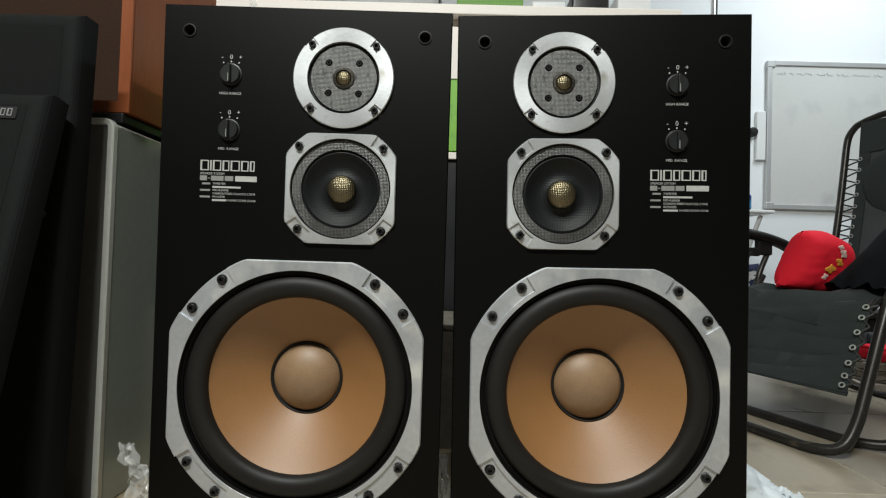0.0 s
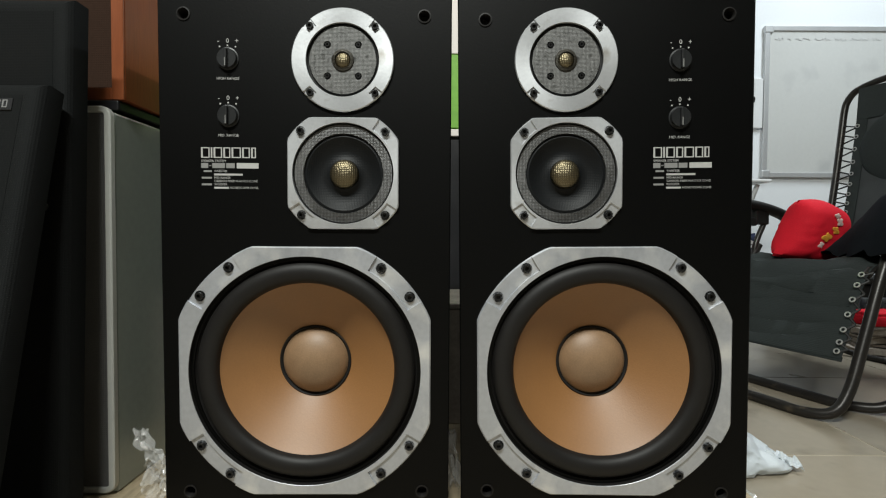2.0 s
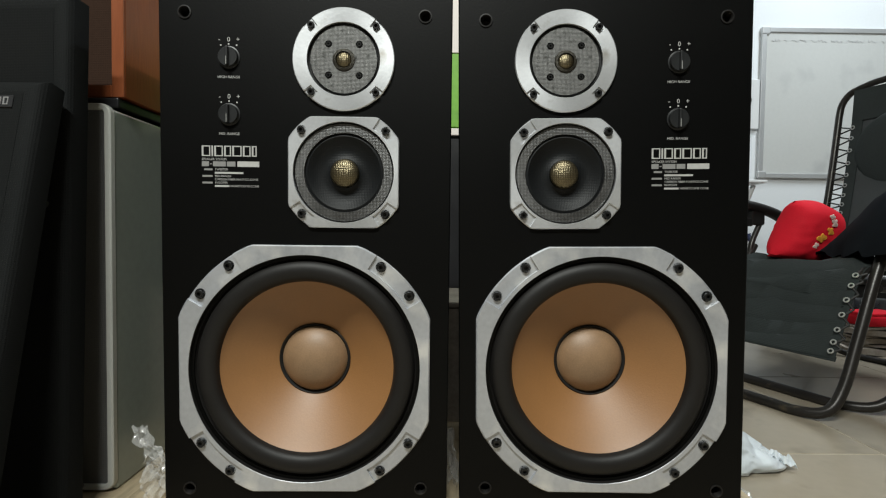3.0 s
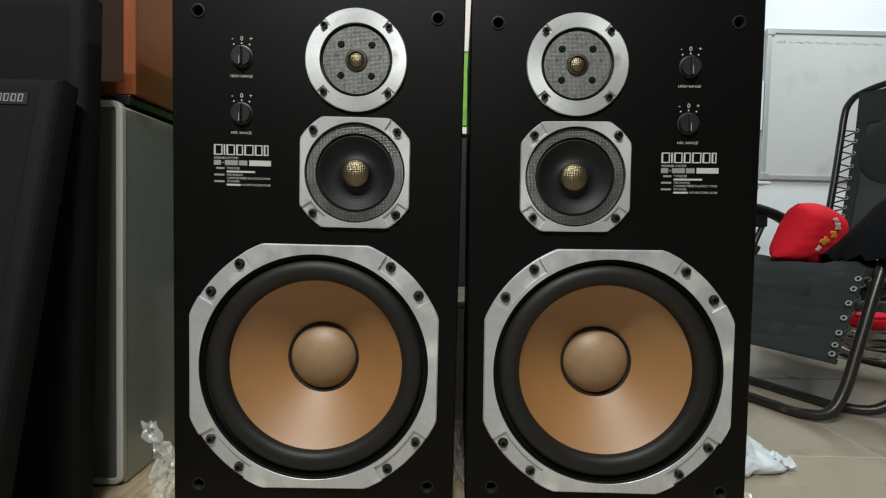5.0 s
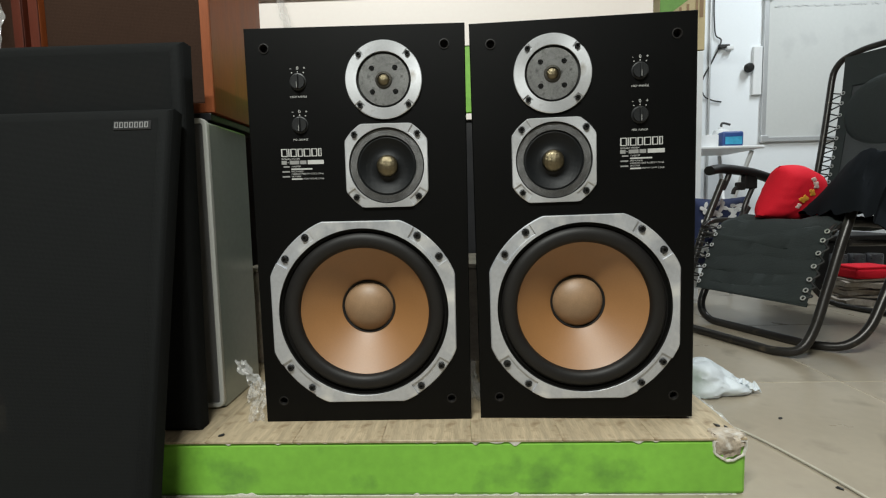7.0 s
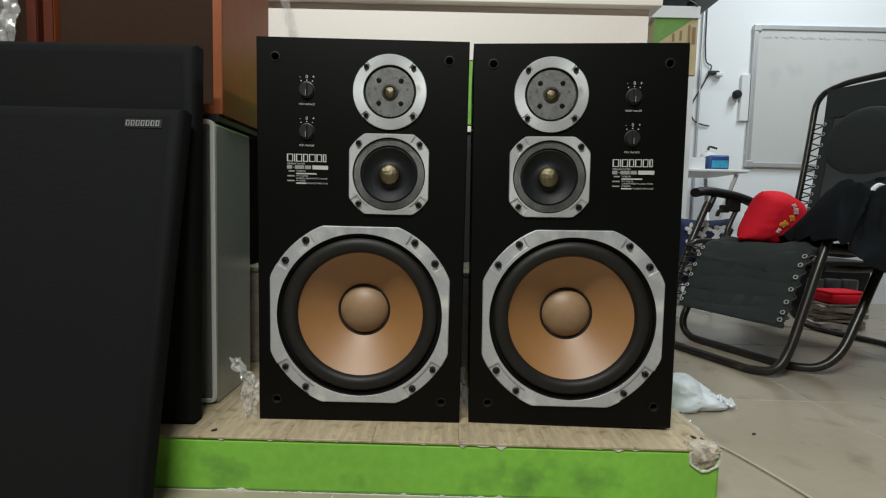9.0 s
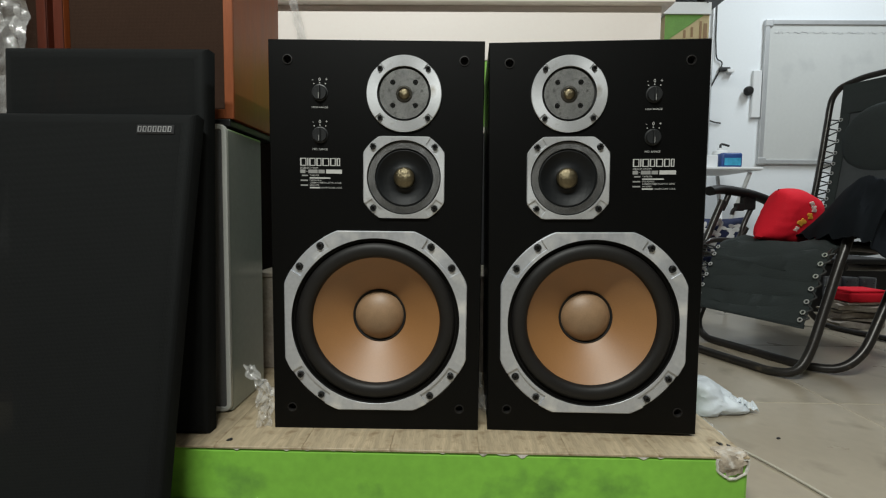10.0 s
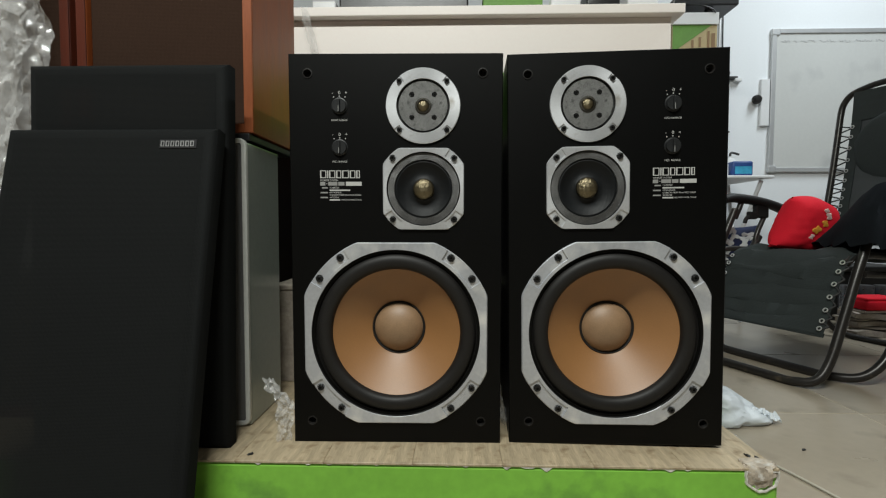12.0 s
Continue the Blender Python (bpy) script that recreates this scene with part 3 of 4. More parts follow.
for inset, y in ((0.0, 0.003), (0.0, -0.005), (0.002, -0.007), (0.008, -0.007), (0.010, -0.003)):
    ring = []
    r = 0.014
    for cx, cz, a0 in ((1, 1, 0), (-1, 1, 90), (-1, -1, 180), (1, -1, 270)):
        for k in range(5):
            a = radians(a0 + 22.5 * k)
            ring.append(bm.verts.new((cx * (0.162 - r) + (r - inset) * math.cos(a), y, 0.282 + cz * (0.279 - r) + (r - inset) * math.sin(a))))
    lo.append(ring)
for p, q in zip(lo, lo[1:]):
    for i in range(20):
        bm.faces.new((p[i], p[(i + 1) % 20], q[(i + 1) % 20], q[i]))
part("trim", bm, WHITE_PLASTIC, grey, "pale rounded trim", smooth=True)
part("grille", box(-0.153, 0.153, -0.004, 0.012, 0.010, 0.554, 0.002), GREY_CLOTH, grey, "grey cloth grille")


def wood_speaker(m, w, d, h, label, edge, side, cloth):
    ob = thing("loudspeaker", m, label, "loudspeaker")
    t = 0.018
    part("cabinet", box(-w / 2 + t, w / 2 - t, 0.031, d - 0.002, t, h - t), side, ob)
    for nm, x0, x1, z0, z1 in (("side_panel", -w / 2, -w / 2 + t, 0, h), ("side_panel", w / 2 - t, w / 2, 0, h), ("bottom_panel", -w / 2 + t, w / 2 - t, 0, t), ("top_panel", -w / 2 + t, w / 2 - t, h - t, h)):
        panel = part(nm, box(x0, x1, 0.004, d, z0, z1, 0.001, 1), side, ob)
        part("front_edge", box(x0, x1, 0.0, 0.0035, z0, z1, 0.001, 1), edge if x1 > 0 else WOOD_DARK, panel, "orange-brown veneer edge")
    part("grille", box(-w / 2 + t + 0.002, w / 2 - t - 0.002, 0.014, 0.03, t + 0.002, h - t - 0.002, 0.003), cloth, ob, "dark brown cloth grille")
    return ob


wood_speaker(pose(-0.643, 0.088, 0.672), 0.345, 0.25, 0.62, "brown wooden loudspeaker with dark cloth front", WOOD_EDGE, WOOD_SIDE, BROWN_CLOTH)
part("shelf_board", box(-0.163, 0.163, 0.085, 0.330, 0.657, 0.671, 0.002), BOX_DARK_AND_SHADE, None, m=pose(-0.640, 0, 0))
tagged(bpy.data.objects["shelf_board"], "thin black board between two stacked loudspeakers", "board")
wood_speaker(pose(-1.02, 0.10, PZ), 0.36, 0.30, 1.15, "dark red wooden loudspeaker wrapped in clear film", WOOD_DARK, WOOD_DARK, BROWN_CLOTH)


# ---- reclining garden chair ----
def recliner(m):
    """Sling recliner. Local x to its back, y across, origin at one front foot."""
    ob = thing("reclining_chair", m, "folding recliner with charcoal sling and black tube frame", "chair")
    wid = 0.47
    prof = smooth_line([(0.040, 0, 0.165), (0.062, 0, 0.213), (0.095, 0, 0.290), (0.131, 0, 0.365), (0.168, 0, 0.400), (0.23, 0, 0.408), (0.34, 0, 0.402), (0.50, 0, 0.388), (0.66, 0, 0.388), (0.735, 0, 0.440), (0.765, 0, 0.550), (0.797, 0, 0.717), (0.829, 0, 0.927), (0.840, 0, 1.000)], 5)
    n = len(prof) - 1

    def along(t):
        k = min(int(t * n), n - 1)
        return prof[k].lerp(prof[k + 1], t * n - k)

    def cloth(t0, t1, y0, y1, wrinkle):
        def f(u, v):
            p = along(t0 + (t1 - t0) * u)
            sag = -0.022 * math.sin(math.pi * v) * (1 if p.z < 0.5 else 0.3) * min(1, 0.15 + u * 6)
            fold = wrinkle * (0.9 - 3.0 * abs(noise.noise(Vector((u * 17 + 0.6 * v, v * 0.9, 3)))) + 0.7 * noise.noise(Vector((u * 26, v * 2.5, 9)))) * min(1, 8 * v, 8 * (1 - v)) * min(1, 10 * u)
            return (p.x + 0.5 * fold + 0.4 * sag * max(0, 1 - u * 4), y0 + (y1 - y0) * v, p.z + sag + fold)
        return thick(sheet(60, 24, f), 0.003)

    part("seat_sling", cloth(0.0, 0.66, -0.008, wid - 0.075, 0.030), SLING, ob, "creased charcoal sling", smooth=True)
    part("back_sling", cloth(0.67, 0.985, 0.055, wid - 0.055, 0.003), SLING_BACK, ob, "grey mesh backrest", smooth=True)
    bm = sheet(2, 12, lambda u, v: (along(u * 0.02).x - 0.004, -0.008 + (wid - 0.067) * v, along(u * 0.02).z - 0.006))
    part("seat_hem", thick(bm, 0.006), SLING, ob)
    for y in (0.055, wid - 0.092):
        bm = sheet(30, 2, lambda u, v: (along(0.67 + 0.31 * u).x - 0.004, y + 0.037 * v, along(0.67 + 0.31 * u).z))
        part("back_hem", thick(bm, 0.004), SLING, ob)
    bm = sheet(2, 12, lambda u, v: (along(0.93 + 0.07 * u).x - 0.005, 0.055 + (wid - 0.11) * v, along(0.93 + 0.07 * u).z + 0.060 * u))
    part("back_hem", thick(bm, 0.004), SLING, ob)
    # head cushion, a dark rounded pad on the back
    bm = bmesh.new()
    bmesh.ops.create_uvsphere(bm, u_segments=28, v_segments=14, radius=1, matrix=pose(0.800, wid / 2, 0.81) @ Matrix.Diagonal((0.020, 0.155, 0.145, 1)))
    part("head_cushion", bm, SLING, ob, smooth=True)
    for y in (0.0, wid):
        part("seat_rail", tube([(p.x, y, p.z - 0.006) for p in prof[17:46:4]], 0.011, 10, 3), TUBE, ob, smooth=True)
        into = 1 if y == 0 else -1
        part("back_rail", tube([(p.x + 0.004, y, p.z) for p in prof[45:64:3]] + [(0.846, y + into * 0.006, 1.020), (0.850, y + into * 0.030, 1.055), (0.852, y + into * 0.065, 1.070)], 0.0125, 10, 3), TUBE, ob, smooth=True)
    part("head_rail", tube([(0.852, 0.065, 1.070), (0.854, wid * 0.3, 1.083), (0.854, wid * 0.7, 1.083), (0.852, wid - 0.065, 1.070)], 0.0125, 10, 5), TUBE, ob, smooth=True)
    # two U frames on the floor, whose side tubes rise to the arms and the seat
    r, far = 0.014, wid + 0.02
    side = [(0.262, 0.560), (0.178, 0.386), (0.108, 0.207), (0.056, 0.085)]
    pts = [(x, -0.02, z) for x, z in side] + [(0.018, -0.006, 0.028), (-0.008, 0.050, r), (-0.012, 0.120, r), (-0.014, wid / 2, r), (-0.012, wid - 0.12, r), (-0.008, wid - 0.05, r), (0.018, far - 0.014, 0.028)] + [(x, far, z) for x, z in reversed(side)]
    part("front_leg_frame", tube(pts, r, 12, 5), TUBE, ob, smooth=True)
    pts = [(0.470, -0.06, 0.450), (0.375, -0.06, 0.305), (0.305, -0.06, 0.180), (0.245, -0.056, 0.080), (0.195, -0.024, 0.026), (0.158, 0.045, r), (0.150, 0.110, r), (0.149, wid / 2, r), (0.147, wid - 0.09, r), (0.146, wid - 0.035, 0.020), (0.150, wid + 0.004, 0.055), (0.182, far, 0.120), (0.290, far, 0.290), (0.400, far, 0.450)]
    part("rear_leg_frame", tube(pts, r, 12, 5), TUBE, ob, smooth=True)
    pts = [(0.62, -0.02, 0.345), (0.74, -0.02, 0.150), (0.80, -0.01, 0.050), (0.835, 0.04, r), (0.842, 0.12, r), (0.852, wid / 2, r), (0.866, wid - 0.05, r), (0.84, far - 0.01, 0.05), (0.76, far, 0.150), (0.62, far, 0.345)]
    part("back_foot_frame", tube(pts, 0.012, 12, 5), TUBE, ob, smooth=True)
    for y in (-0.02, far):
        low = 0.10 if y < 0 else 0.0
        part("arm_post", tube([(0.262, y, 0.525 - 0.3 * low), (0.282, y, 0.560 - 0.7 * low), (0.296, y, 0.590 - low)], 0.011, 10, 3), TUBE, ob, smooth=True)
        part("armrest", tube([(0.19, y, 0.598 - low), (0.25, y, 0.606 - low), (0.36, y, 0.598 - low), (0.45, y, 0.584 - low), (0.53, y, 0.562 - low), (0.61, y, 0.525 - low)], 0.026, 14, 4, flat=0.72), RUBBER, ob, "curved black plastic armrest", smooth=True)
        bracket = box(0.37, 0.44, y - 0.012, y + 0.012, 0.525 - low, 0.585 - low, 0.006)
        box(0.335, 0.378, y - 0.010, y + 0.010, 0.520 - low, 0.552 - low, 0.005, bm=bracket)
        part("lock_bracket", bracket, RUBBER, ob)
        part("lock_lever", tube([(0.345, y, 0.535 - low), (0.325, y, 0.522 - low), (0.318, y, 0.505 - low)], 0.008, 8, 3), RUBBER, ob, smooth=True)
        part("arm_strut", tube([(0.425, y, 0.53 - low), (0.385, y, 0.455 - 0.5 * low), (0.372, y, 0.385)], 0.010, 10, 3), TUBE, ob, smooth=True)
        part("cross_rail", tube([(0.19, y, 0.345), (0.35, y, 0.338), (0.52, y, 0.335)], 0.011, 10, 3), TUBE, ob, smooth=True)
    # eyelets and elastic lacing
    for t0, t1, count, near_y, far_y in ((0.025, 0.25, 7, 0.002, wid - 0.086), (0.765, 0.915, 10, 0.062, wid - 0.062)):
        for y, rail in ((near_y, -0.016), (far_y, wid + 0.006)):
            last = None
            for i in range(count):
                p = along(t0 + (t1 - t0) * i / (count - 1))
                q = along(min(t0 + (t1 - t0) * (i + 0.5) / (count - 1), 1))
                bm = bmesh.new()
                tilt = Matrix.Translation((p.x - 0.009, y, p.z + 0.004)) @ Matrix.Rotation(radians(-62 if p.z < 0.5 else -84), 4, "Y")
                lathe([(0.0080, 0.0), (0.0072, -0.0025), (0.0052, -0.0025), (0.0044, 0.0)], 16, bm=bm)
                bmesh.ops.transform(bm, matrix=tilt @ Matrix.Rotation(radians(-90), 4, "X"), verts=bm.verts)
                part("eyelet", bm, EYELET, ob, smooth=True)
                a = (p.x - 0.006, y, p.z)
                part("lace", tube([a, (q.x, rail, q.z)], 0.003, 6, 1), BLACK_CORD, ob)
                if last:
                    part("lace", tube([last, a], 0.003, 6, 1), BLACK_CORD, ob)
                last = (q.x, rail, q.z)
    return ob


recliner(pose(0.985, 0.628, 0, 0, 0, 21))

# red cushion, with yellow and pale printed patches
cush = thing("cushion", pose(1.196, 0.98, 0.482, 10, 13, 16), "red cotton cushion with small yellow print", "cushion")


def pillow(w, h, t, wrinkle, arch=0.0):
    bm = bmesh.new()
    n = 22
    for s in (-1, 1):
        g = [[None] * (n + 1) for _ in range(n + 1)]
        for i in range(n + 1):
            for j in range(n + 1):
                u, v = 2 * i / n - 1, 2 * j / n - 1
                pinch = 1 - 0.07 * (1 - abs(u) ** 2) * abs(v) ** 3 - 0.07 * (1 - abs(v) ** 2) * abs(u) ** 3
                e = (1 - u ** 4) * (1 - v ** 4)
                d = s * t * e ** 0.55 + wrinkle * noise.noise(Vector((u * 2.5, v * 2.5, s)) * 2) * e
                g[i][j] = bm.verts.new((u * w / 2 * pinch * (1 - 3 * arch * v), d, v * h / 2 * pinch + arch * (1 - u * u) * max(0, v) ** 2))
        for i in range(n):
            for j in range(n):
                bm.faces.new((g[i][j], g[i + 1][j], g[i + 1][j + 1], g[i][j + 1]))
    bmesh.ops.remove_doubles(bm, verts=bm.verts, dist=0.0005)
    return bm


part("cover", pillow(0.232, 0.190, 0.065, 0.006, 0.030), RED, cush, smooth=True)
for x, z, r, mt in ((0.006, -0.036, 0.019, YELLOW), (0.030, -0.008, 0.015, YELLOW), (-0.006, -0.064, 0.012, PINK), (0.034, 0.020, 0.015, PINK), (0.016, 0.036, 0.011, PINK)):
    part("print", lathe([(lambda q, r=r, x=x: r * (0.8 + 0.35 * math.sin(3 * q + 90 * x) * math.cos(q)), -0.0600), (lambda q, r=r, x=x: 0.9 * r * (0.8 + 0.35 * math.sin(3 * q + 90 * x) * math.cos(q)), -0.0622), (0.0, -0.0634)], 24), mt, cush, m=pose(x - 0.026, -0.005, z + 0.040))


# black jacket thrown over the near arm of the chair
def drape(u, v):
    ridge = 0.43 + 0.175 * min(1, u / 0.11) ** 0.6 + 0.02 * math.sin(5 * u)
    hem, back = 0.375 - 0.10 * min(1, u * 2.2), 0.43
    if v < 0.5:
        k = v / 0.5
        y, z = 0.545 + 0.11 * k ** 2, hem + (ridge - hem) * math.sin(k * math.pi / 2)
    else:
        k = (v - 0.5) / 0.5
        y, z = 0.655 + 0.28 * k, back + (ridge - back) * math.cos(k * math.pi / 2)
    p = Vector((u * 3.1, v * 2.4, 1.7))
    f = 0.028 * noise.noise(p * 1.3) + 0.036 * crease((u * 1.6, v * 1.1, 0.3), 2.6, 4)
    tip = (0.045 + 0.05 * noise.noise(Vector((v * 4, 2, 1)))) * (1 - u) * math.sin(math.pi * v)
    f *= min(1, 0.05 + 4 * v)
    return (1.185 + 0.58 * u - tip, y - 0.7 * f, z + 0.7 * f)


jacket = thing("jacket", pose(0, 0, 0), "crumpled black cotton jacket thrown over the chair arm", "jacket")
part("cloth", thick(sheet(80, 60, drape), 0.004), JACKET, jacket, smooth=True)
part("label_strip", tube([(x, drape((x - 1.185) / 0.58, 0.40)[1] - 0.010, drape((x - 1.185) / 0.58, 0.40)[2] + 0.008) for x in (1.23, 1.26, 1.29, 1.32, 1.35)], 0.007, 8, 3), WHITE, jacket, "white stripe")

# navy cloth with white leaf print beside the chair
navy = thing("cloth_bag", pose(1.11, 1.32, 0.345, 0, 0, 8), "navy cloth bag with white leaf print", "bag")
part("bag_body", pillow(0.26, 0.30, 0.05, 0.02), NAVY, navy, smooth=True)
random.seed(4)
for i in range(56):
    x, z, a = random.uniform(-0.10, 0.10), random.uniform(-0.11, 0.12), random.uniform(0, 180)
    bm = lathe([(lambda q: 0.027 * (0.16 + 0.84 * abs(math.cos(q)) ** 4), 0.0), (0.0, -0.002)], 24)
    part("leaf_print", bm, WHITE, navy, m=pose(x, -0.052 + 0.16 * (x * x + z * z) * 6 * 0.25, z) @ pose(0, 0, 0, 0, a, 0))

# things on the floor behind the chair
papers = thing("paper_stack", pose(1.79, 1.40, 0), "untidy stack of old papers", "papers")
z0 = 0.0
for i, (t, w, turn) in enumerate(((0.034, 0.115, 8), (0.012, 0.10, -14), (0.026, 0.11, 3), (0.009, 0.095, 16), (0.028, 0.10, -5), (0.011, 0.105, 9))):
    def leaf(u, v, t=t, w=w, i=i):
        bend = 0.35 * t * noise.noise(Vector((u * 2.2, v * 2.2, 5 * i)))
        return ((2 * u - 1) * w, (2 * v - 1) * 0.062, bend)
    bm = sheet(10, 6, leaf)
    bmesh.ops.translate(bm, verts=bm.verts, vec=(0, 0, z0 + 0.9 * t))
    part("newspaper", thick(bm, 0.8 * t), PAPER, papers, smooth=True, m=pose(0.014 * (i % 3) - 0.012, 0.010 * (i % 4), 0, 0, 0, turn))
    z0 += t
redbox = thing("case", pose(1.80, 1.40, 0.121, 0, 0, 5), "flat red plastic case on old papers", "case")
part("shell", box(-0.088, 0.088, -0.062, 0.062, 0, 0.046, 0.012, 3), RED, redbox, smooth=True)
part("lid", box(-0.085, 0.085, -0.060, 0.060, 0.0440, 0.056, 0.005, 3), RED, redbox, smooth=True)
for dx in (0, 0.085, 0.17):
    can = thing("can", pose(1.84 + dx, 1.60, 0), "plain silver tin can", "can", "row of tin cans")
    part("body", lathe([(0.0, 0.0), (0.034, 0.0), (0.036, 0.004), (0.036, 0.200), (0.034, 0.204), (0.0, 0.203)], 24), TIN, can, smooth=True, m=pose(0, 0, 0, 90, 0, 0))

# dark box against the wall, behind the cans
crate = thing("storage_box", pose(1.72, 1.74, 0), "black plastic storage box on the floor", "box")
part("tub", box(0, 0.52, 0, 0.26, 0, 0.255, 0.012, 3), RUBBER, crate, smooth=True)
part("lid", box(-0.012, 0.532, -0.012, 0.272, 0.2545, 0.285, 0.008, 3), RUBBER, crate, smooth=True)

# white folding table with bits on it
table = thing("folding_table", pose(1.19, 1.76, 0), "white folding table with thin tube legs", "table")
part("tabletop", box(-0.25, 0.27, -0.18, 0.20, 0.724, 0.738, 0.004), WHITE, table)
for sx in (-0.2, 0.2):
    for a, b in ((-0.14, 0.16), (0.16, -0.14)):
        part("leg", tube([(sx - 0.05, a, 0.012), (sx + 0.03, b, 0.716)], 0.010, 10, 1), WHITE, table, smooth=True)
pack = thing("tissue_pack", pose(1.345, 1.66, 0.738, 0, 0, -6), "blue and cyan printed soft pack on the table", "pack")
part("wrapper", box(-0.058, 0.040, -0.035, 0.035, 0, 0.075, 0.010, 3), BLUE, pack, smooth=True)
part("print", box(-0.045, 0.032, -0.0365, -0.0352, 0.012, 0.048), CYAN, pack)
carton = thing("carton", pose(1.205, 1.68, 0.738, 0, 0, 4), "small plain white carton on the table", "carton")
part("box_body", box(-0.065, 0.065, -0.04, 0.04, 0, 0.062, 0.002), WHITE, carton)
bottle = thing("bottle", pose(1.385, 1.84, 0.738), "squat white bottle with dark pump top", "bottle")
part("body", lathe([(0.0, 0.0), (0.040, 0.0), (0.042, 0.006), (0.042, 0.090), (0.034, 0.108), (0.014, 0.114), (0.014, 0.124), (0.0, 0.124)], 28), WHITE, bottle, smooth=True, m=pose(0, 0, 0, 90, 0, 0))
part("pump", tube([(0, 0, 0.122), (0, 0, 0.140), (0.012, 0, 0.145), (0.045, 0, 0.136)], 0.006, 8, 3), BLACK_CORD, bottle, smooth=True)

# whiteboard on the wall
board = thing("whiteboard", pose(1.734, 2.1, 0.806), "whiteboard in grey frame with faint writing", "whiteboard")
part("panel", box(0.02, 1.18, -0.014, 0.0, 0.02, 0.800), BOARD, board)
for x0, x1, z0, z1 in ((0, 0.026, 0, 0.818), (1.174, 1.2, 0, 0.818), (0.026, 1.174, 0, 0.026), (0.026, 1.174, 0.792, 0.818)):
    part("frame_rail", box(x0, x1, -0.022, 0.0, z0, z1, 0.003), ALU, board)
for x0, z0, x1, z1 in ((0, 0, 0.04, 0.035), (1.16, 0, 1.2, 0.035), (0, 0.783, 0.04, 0.818), (1.16, 0.783, 1.2, 0.818)):
    part("corner_cap", box(x0 - 0.003, x1 + 0.003, -0.025, 0.0, z0 - 0.003, z1 + 0.003, 0.006), ALU, board)
random.seed(9)
x = 0.055
for w in (0.045, 0.018, 0.085, 0.09, 0.06, 0.10, 0.05, 0.11):
    pts, k = [], int(w / 0.006)
    for i in range(k + 1):
        pts.append((x + w * i / k, -0.0155, 0.748 + random.uniform(-0.007, 0.009)))
    part("faint_writing", tube(pts, 0.0010, 5, 2), MARKER, board)
    x += w + 0.022

# holder beside the board, wall cables
holder = thing("wall_holder", pose(1.685, 2.1, 1.172), "white plastic wall holder with black knob", "holder")
part("back_plate", box(-0.005, 0.045, -0.020, 0.0, -0.10, 0.17, 0.004), WHITE, holder)
part("knob", lathe([(0.0, -0.050), (0.018, -0.048), (0.026, -0.034), (0.026, -0.020), (0.014, -0.012), (0.012, 0.0)], 20), RUBBER, holder, smooth=True, m=pose(-0.033, 0, 0.050))
cable = thing("wall_cable", pose(0, 0, 0), "thin black cable running down the wall", "cable")
part("wire", tube([(1.455, 2.094, 2.1), (1.458, 2.093, 1.6), (1.462, 2.092, 1.48), (1.47, 2.09, 1.41), (1.50, 2.088, 1.378), (1.46, 2.09, 1.28), (1.40, 2.09, 1.16), (1.41, 2.09, 1.08), (1.46, 2.09, 1.05), (1.51, 2.09, 1.04)], 0.004, 6, 6), BLACK_CORD, cable, smooth=True)
part("plug", box(1.485, 1.545, 2.076, 2.098, 1.338, 1.358, 0.004), BLACK_CORD, cable)
part("socket_box", box(1.525, 1.565, 2.070, 2.0985, 1.326, 1.346, 0.004), WHITE, cable)
trunk = thing("cable_duct", pose(0, 0, 0), "slim grey cable duct on white wall", "cable duct", kind="structure")
part("duct", box(1.435, 1.445, 2.085, 2.1, 0.0, 2.4, 0.002), ALU, trunk)

# cabinet, cartons and a device beyond the counter
cab = thing("cabinet", pose(0.98, 1.45, 0), "plain white floor cabinet", "cabinet")
part("body", box(-0.12, 0.12, 0.012, 0.32, 0, 1.15, 0.003), WHITE, cab)
part("door", box(-0.117, 0.117, 0.0, 0.011, 0.02, 1.145, 0.002), WHITE, cab)
carton = thing("printed_carton", pose(1.00, 1.45, 1.15), "carton printed green, tan and brown on a cabinet", "carton")
part("box_body", box(-0.10, 0.10, 0, 0.22, 0, 0.252, 0.002), TAN, carton)
bm = bmesh.new()
bm.faces.new([bm.verts.new(p) for p in ((-0.10, -0.002, 0.252), (-0.10, -0.002, 0.14), (-0.085, -0.002, 0.14), (0.075, -0.002, 0.252))])
part("print", bm, LEAF, carton, "green printed corner")
for bar in ((-0.015, -0.005, 0.15, 0.185), (0.018, 0.028, 0.155, 0.198), (0.056, 0.066, 0.12, 0.225), (0.074, 0.09, 0.14, 0.215)):
    part("printed_bar", bars([bar], -0.001, 0.001), BROWN_PRINT, carton)
lid = thing("carton", pose(1.08, 1.44, 1.402), "flat plain white carton", "carton")
part("box_body", box(-0.20, 0.022, 0, 0.22, 0, 0.053, 0.002), WHITE, lid)
dev = thing("monitor", pose(1.08, 1.45, 1.455), "black flat device with glossy edge lying flat", "device")
part("casing", box(-0.18, 0.115, 0, 0.20, 0.036, 0.066, 0.006), BOX_DARK_AND_SHADE, dev)
for sx in (-0.16, 0.0):
    part("foot", box(sx - 0.012, sx + 0.012, 0.03, 0.06, 0, 0.0365), RUBBER, dev)
part("cord", tube([(-0.10, 0.0, 0.040), (-0.05, -0.012, 0.028), (-0.01, -0.014, 0.012), (0.005, -0.012, -0.004)], 0.003, 6, 5), BLACK_CORD, dev, smooth=True)

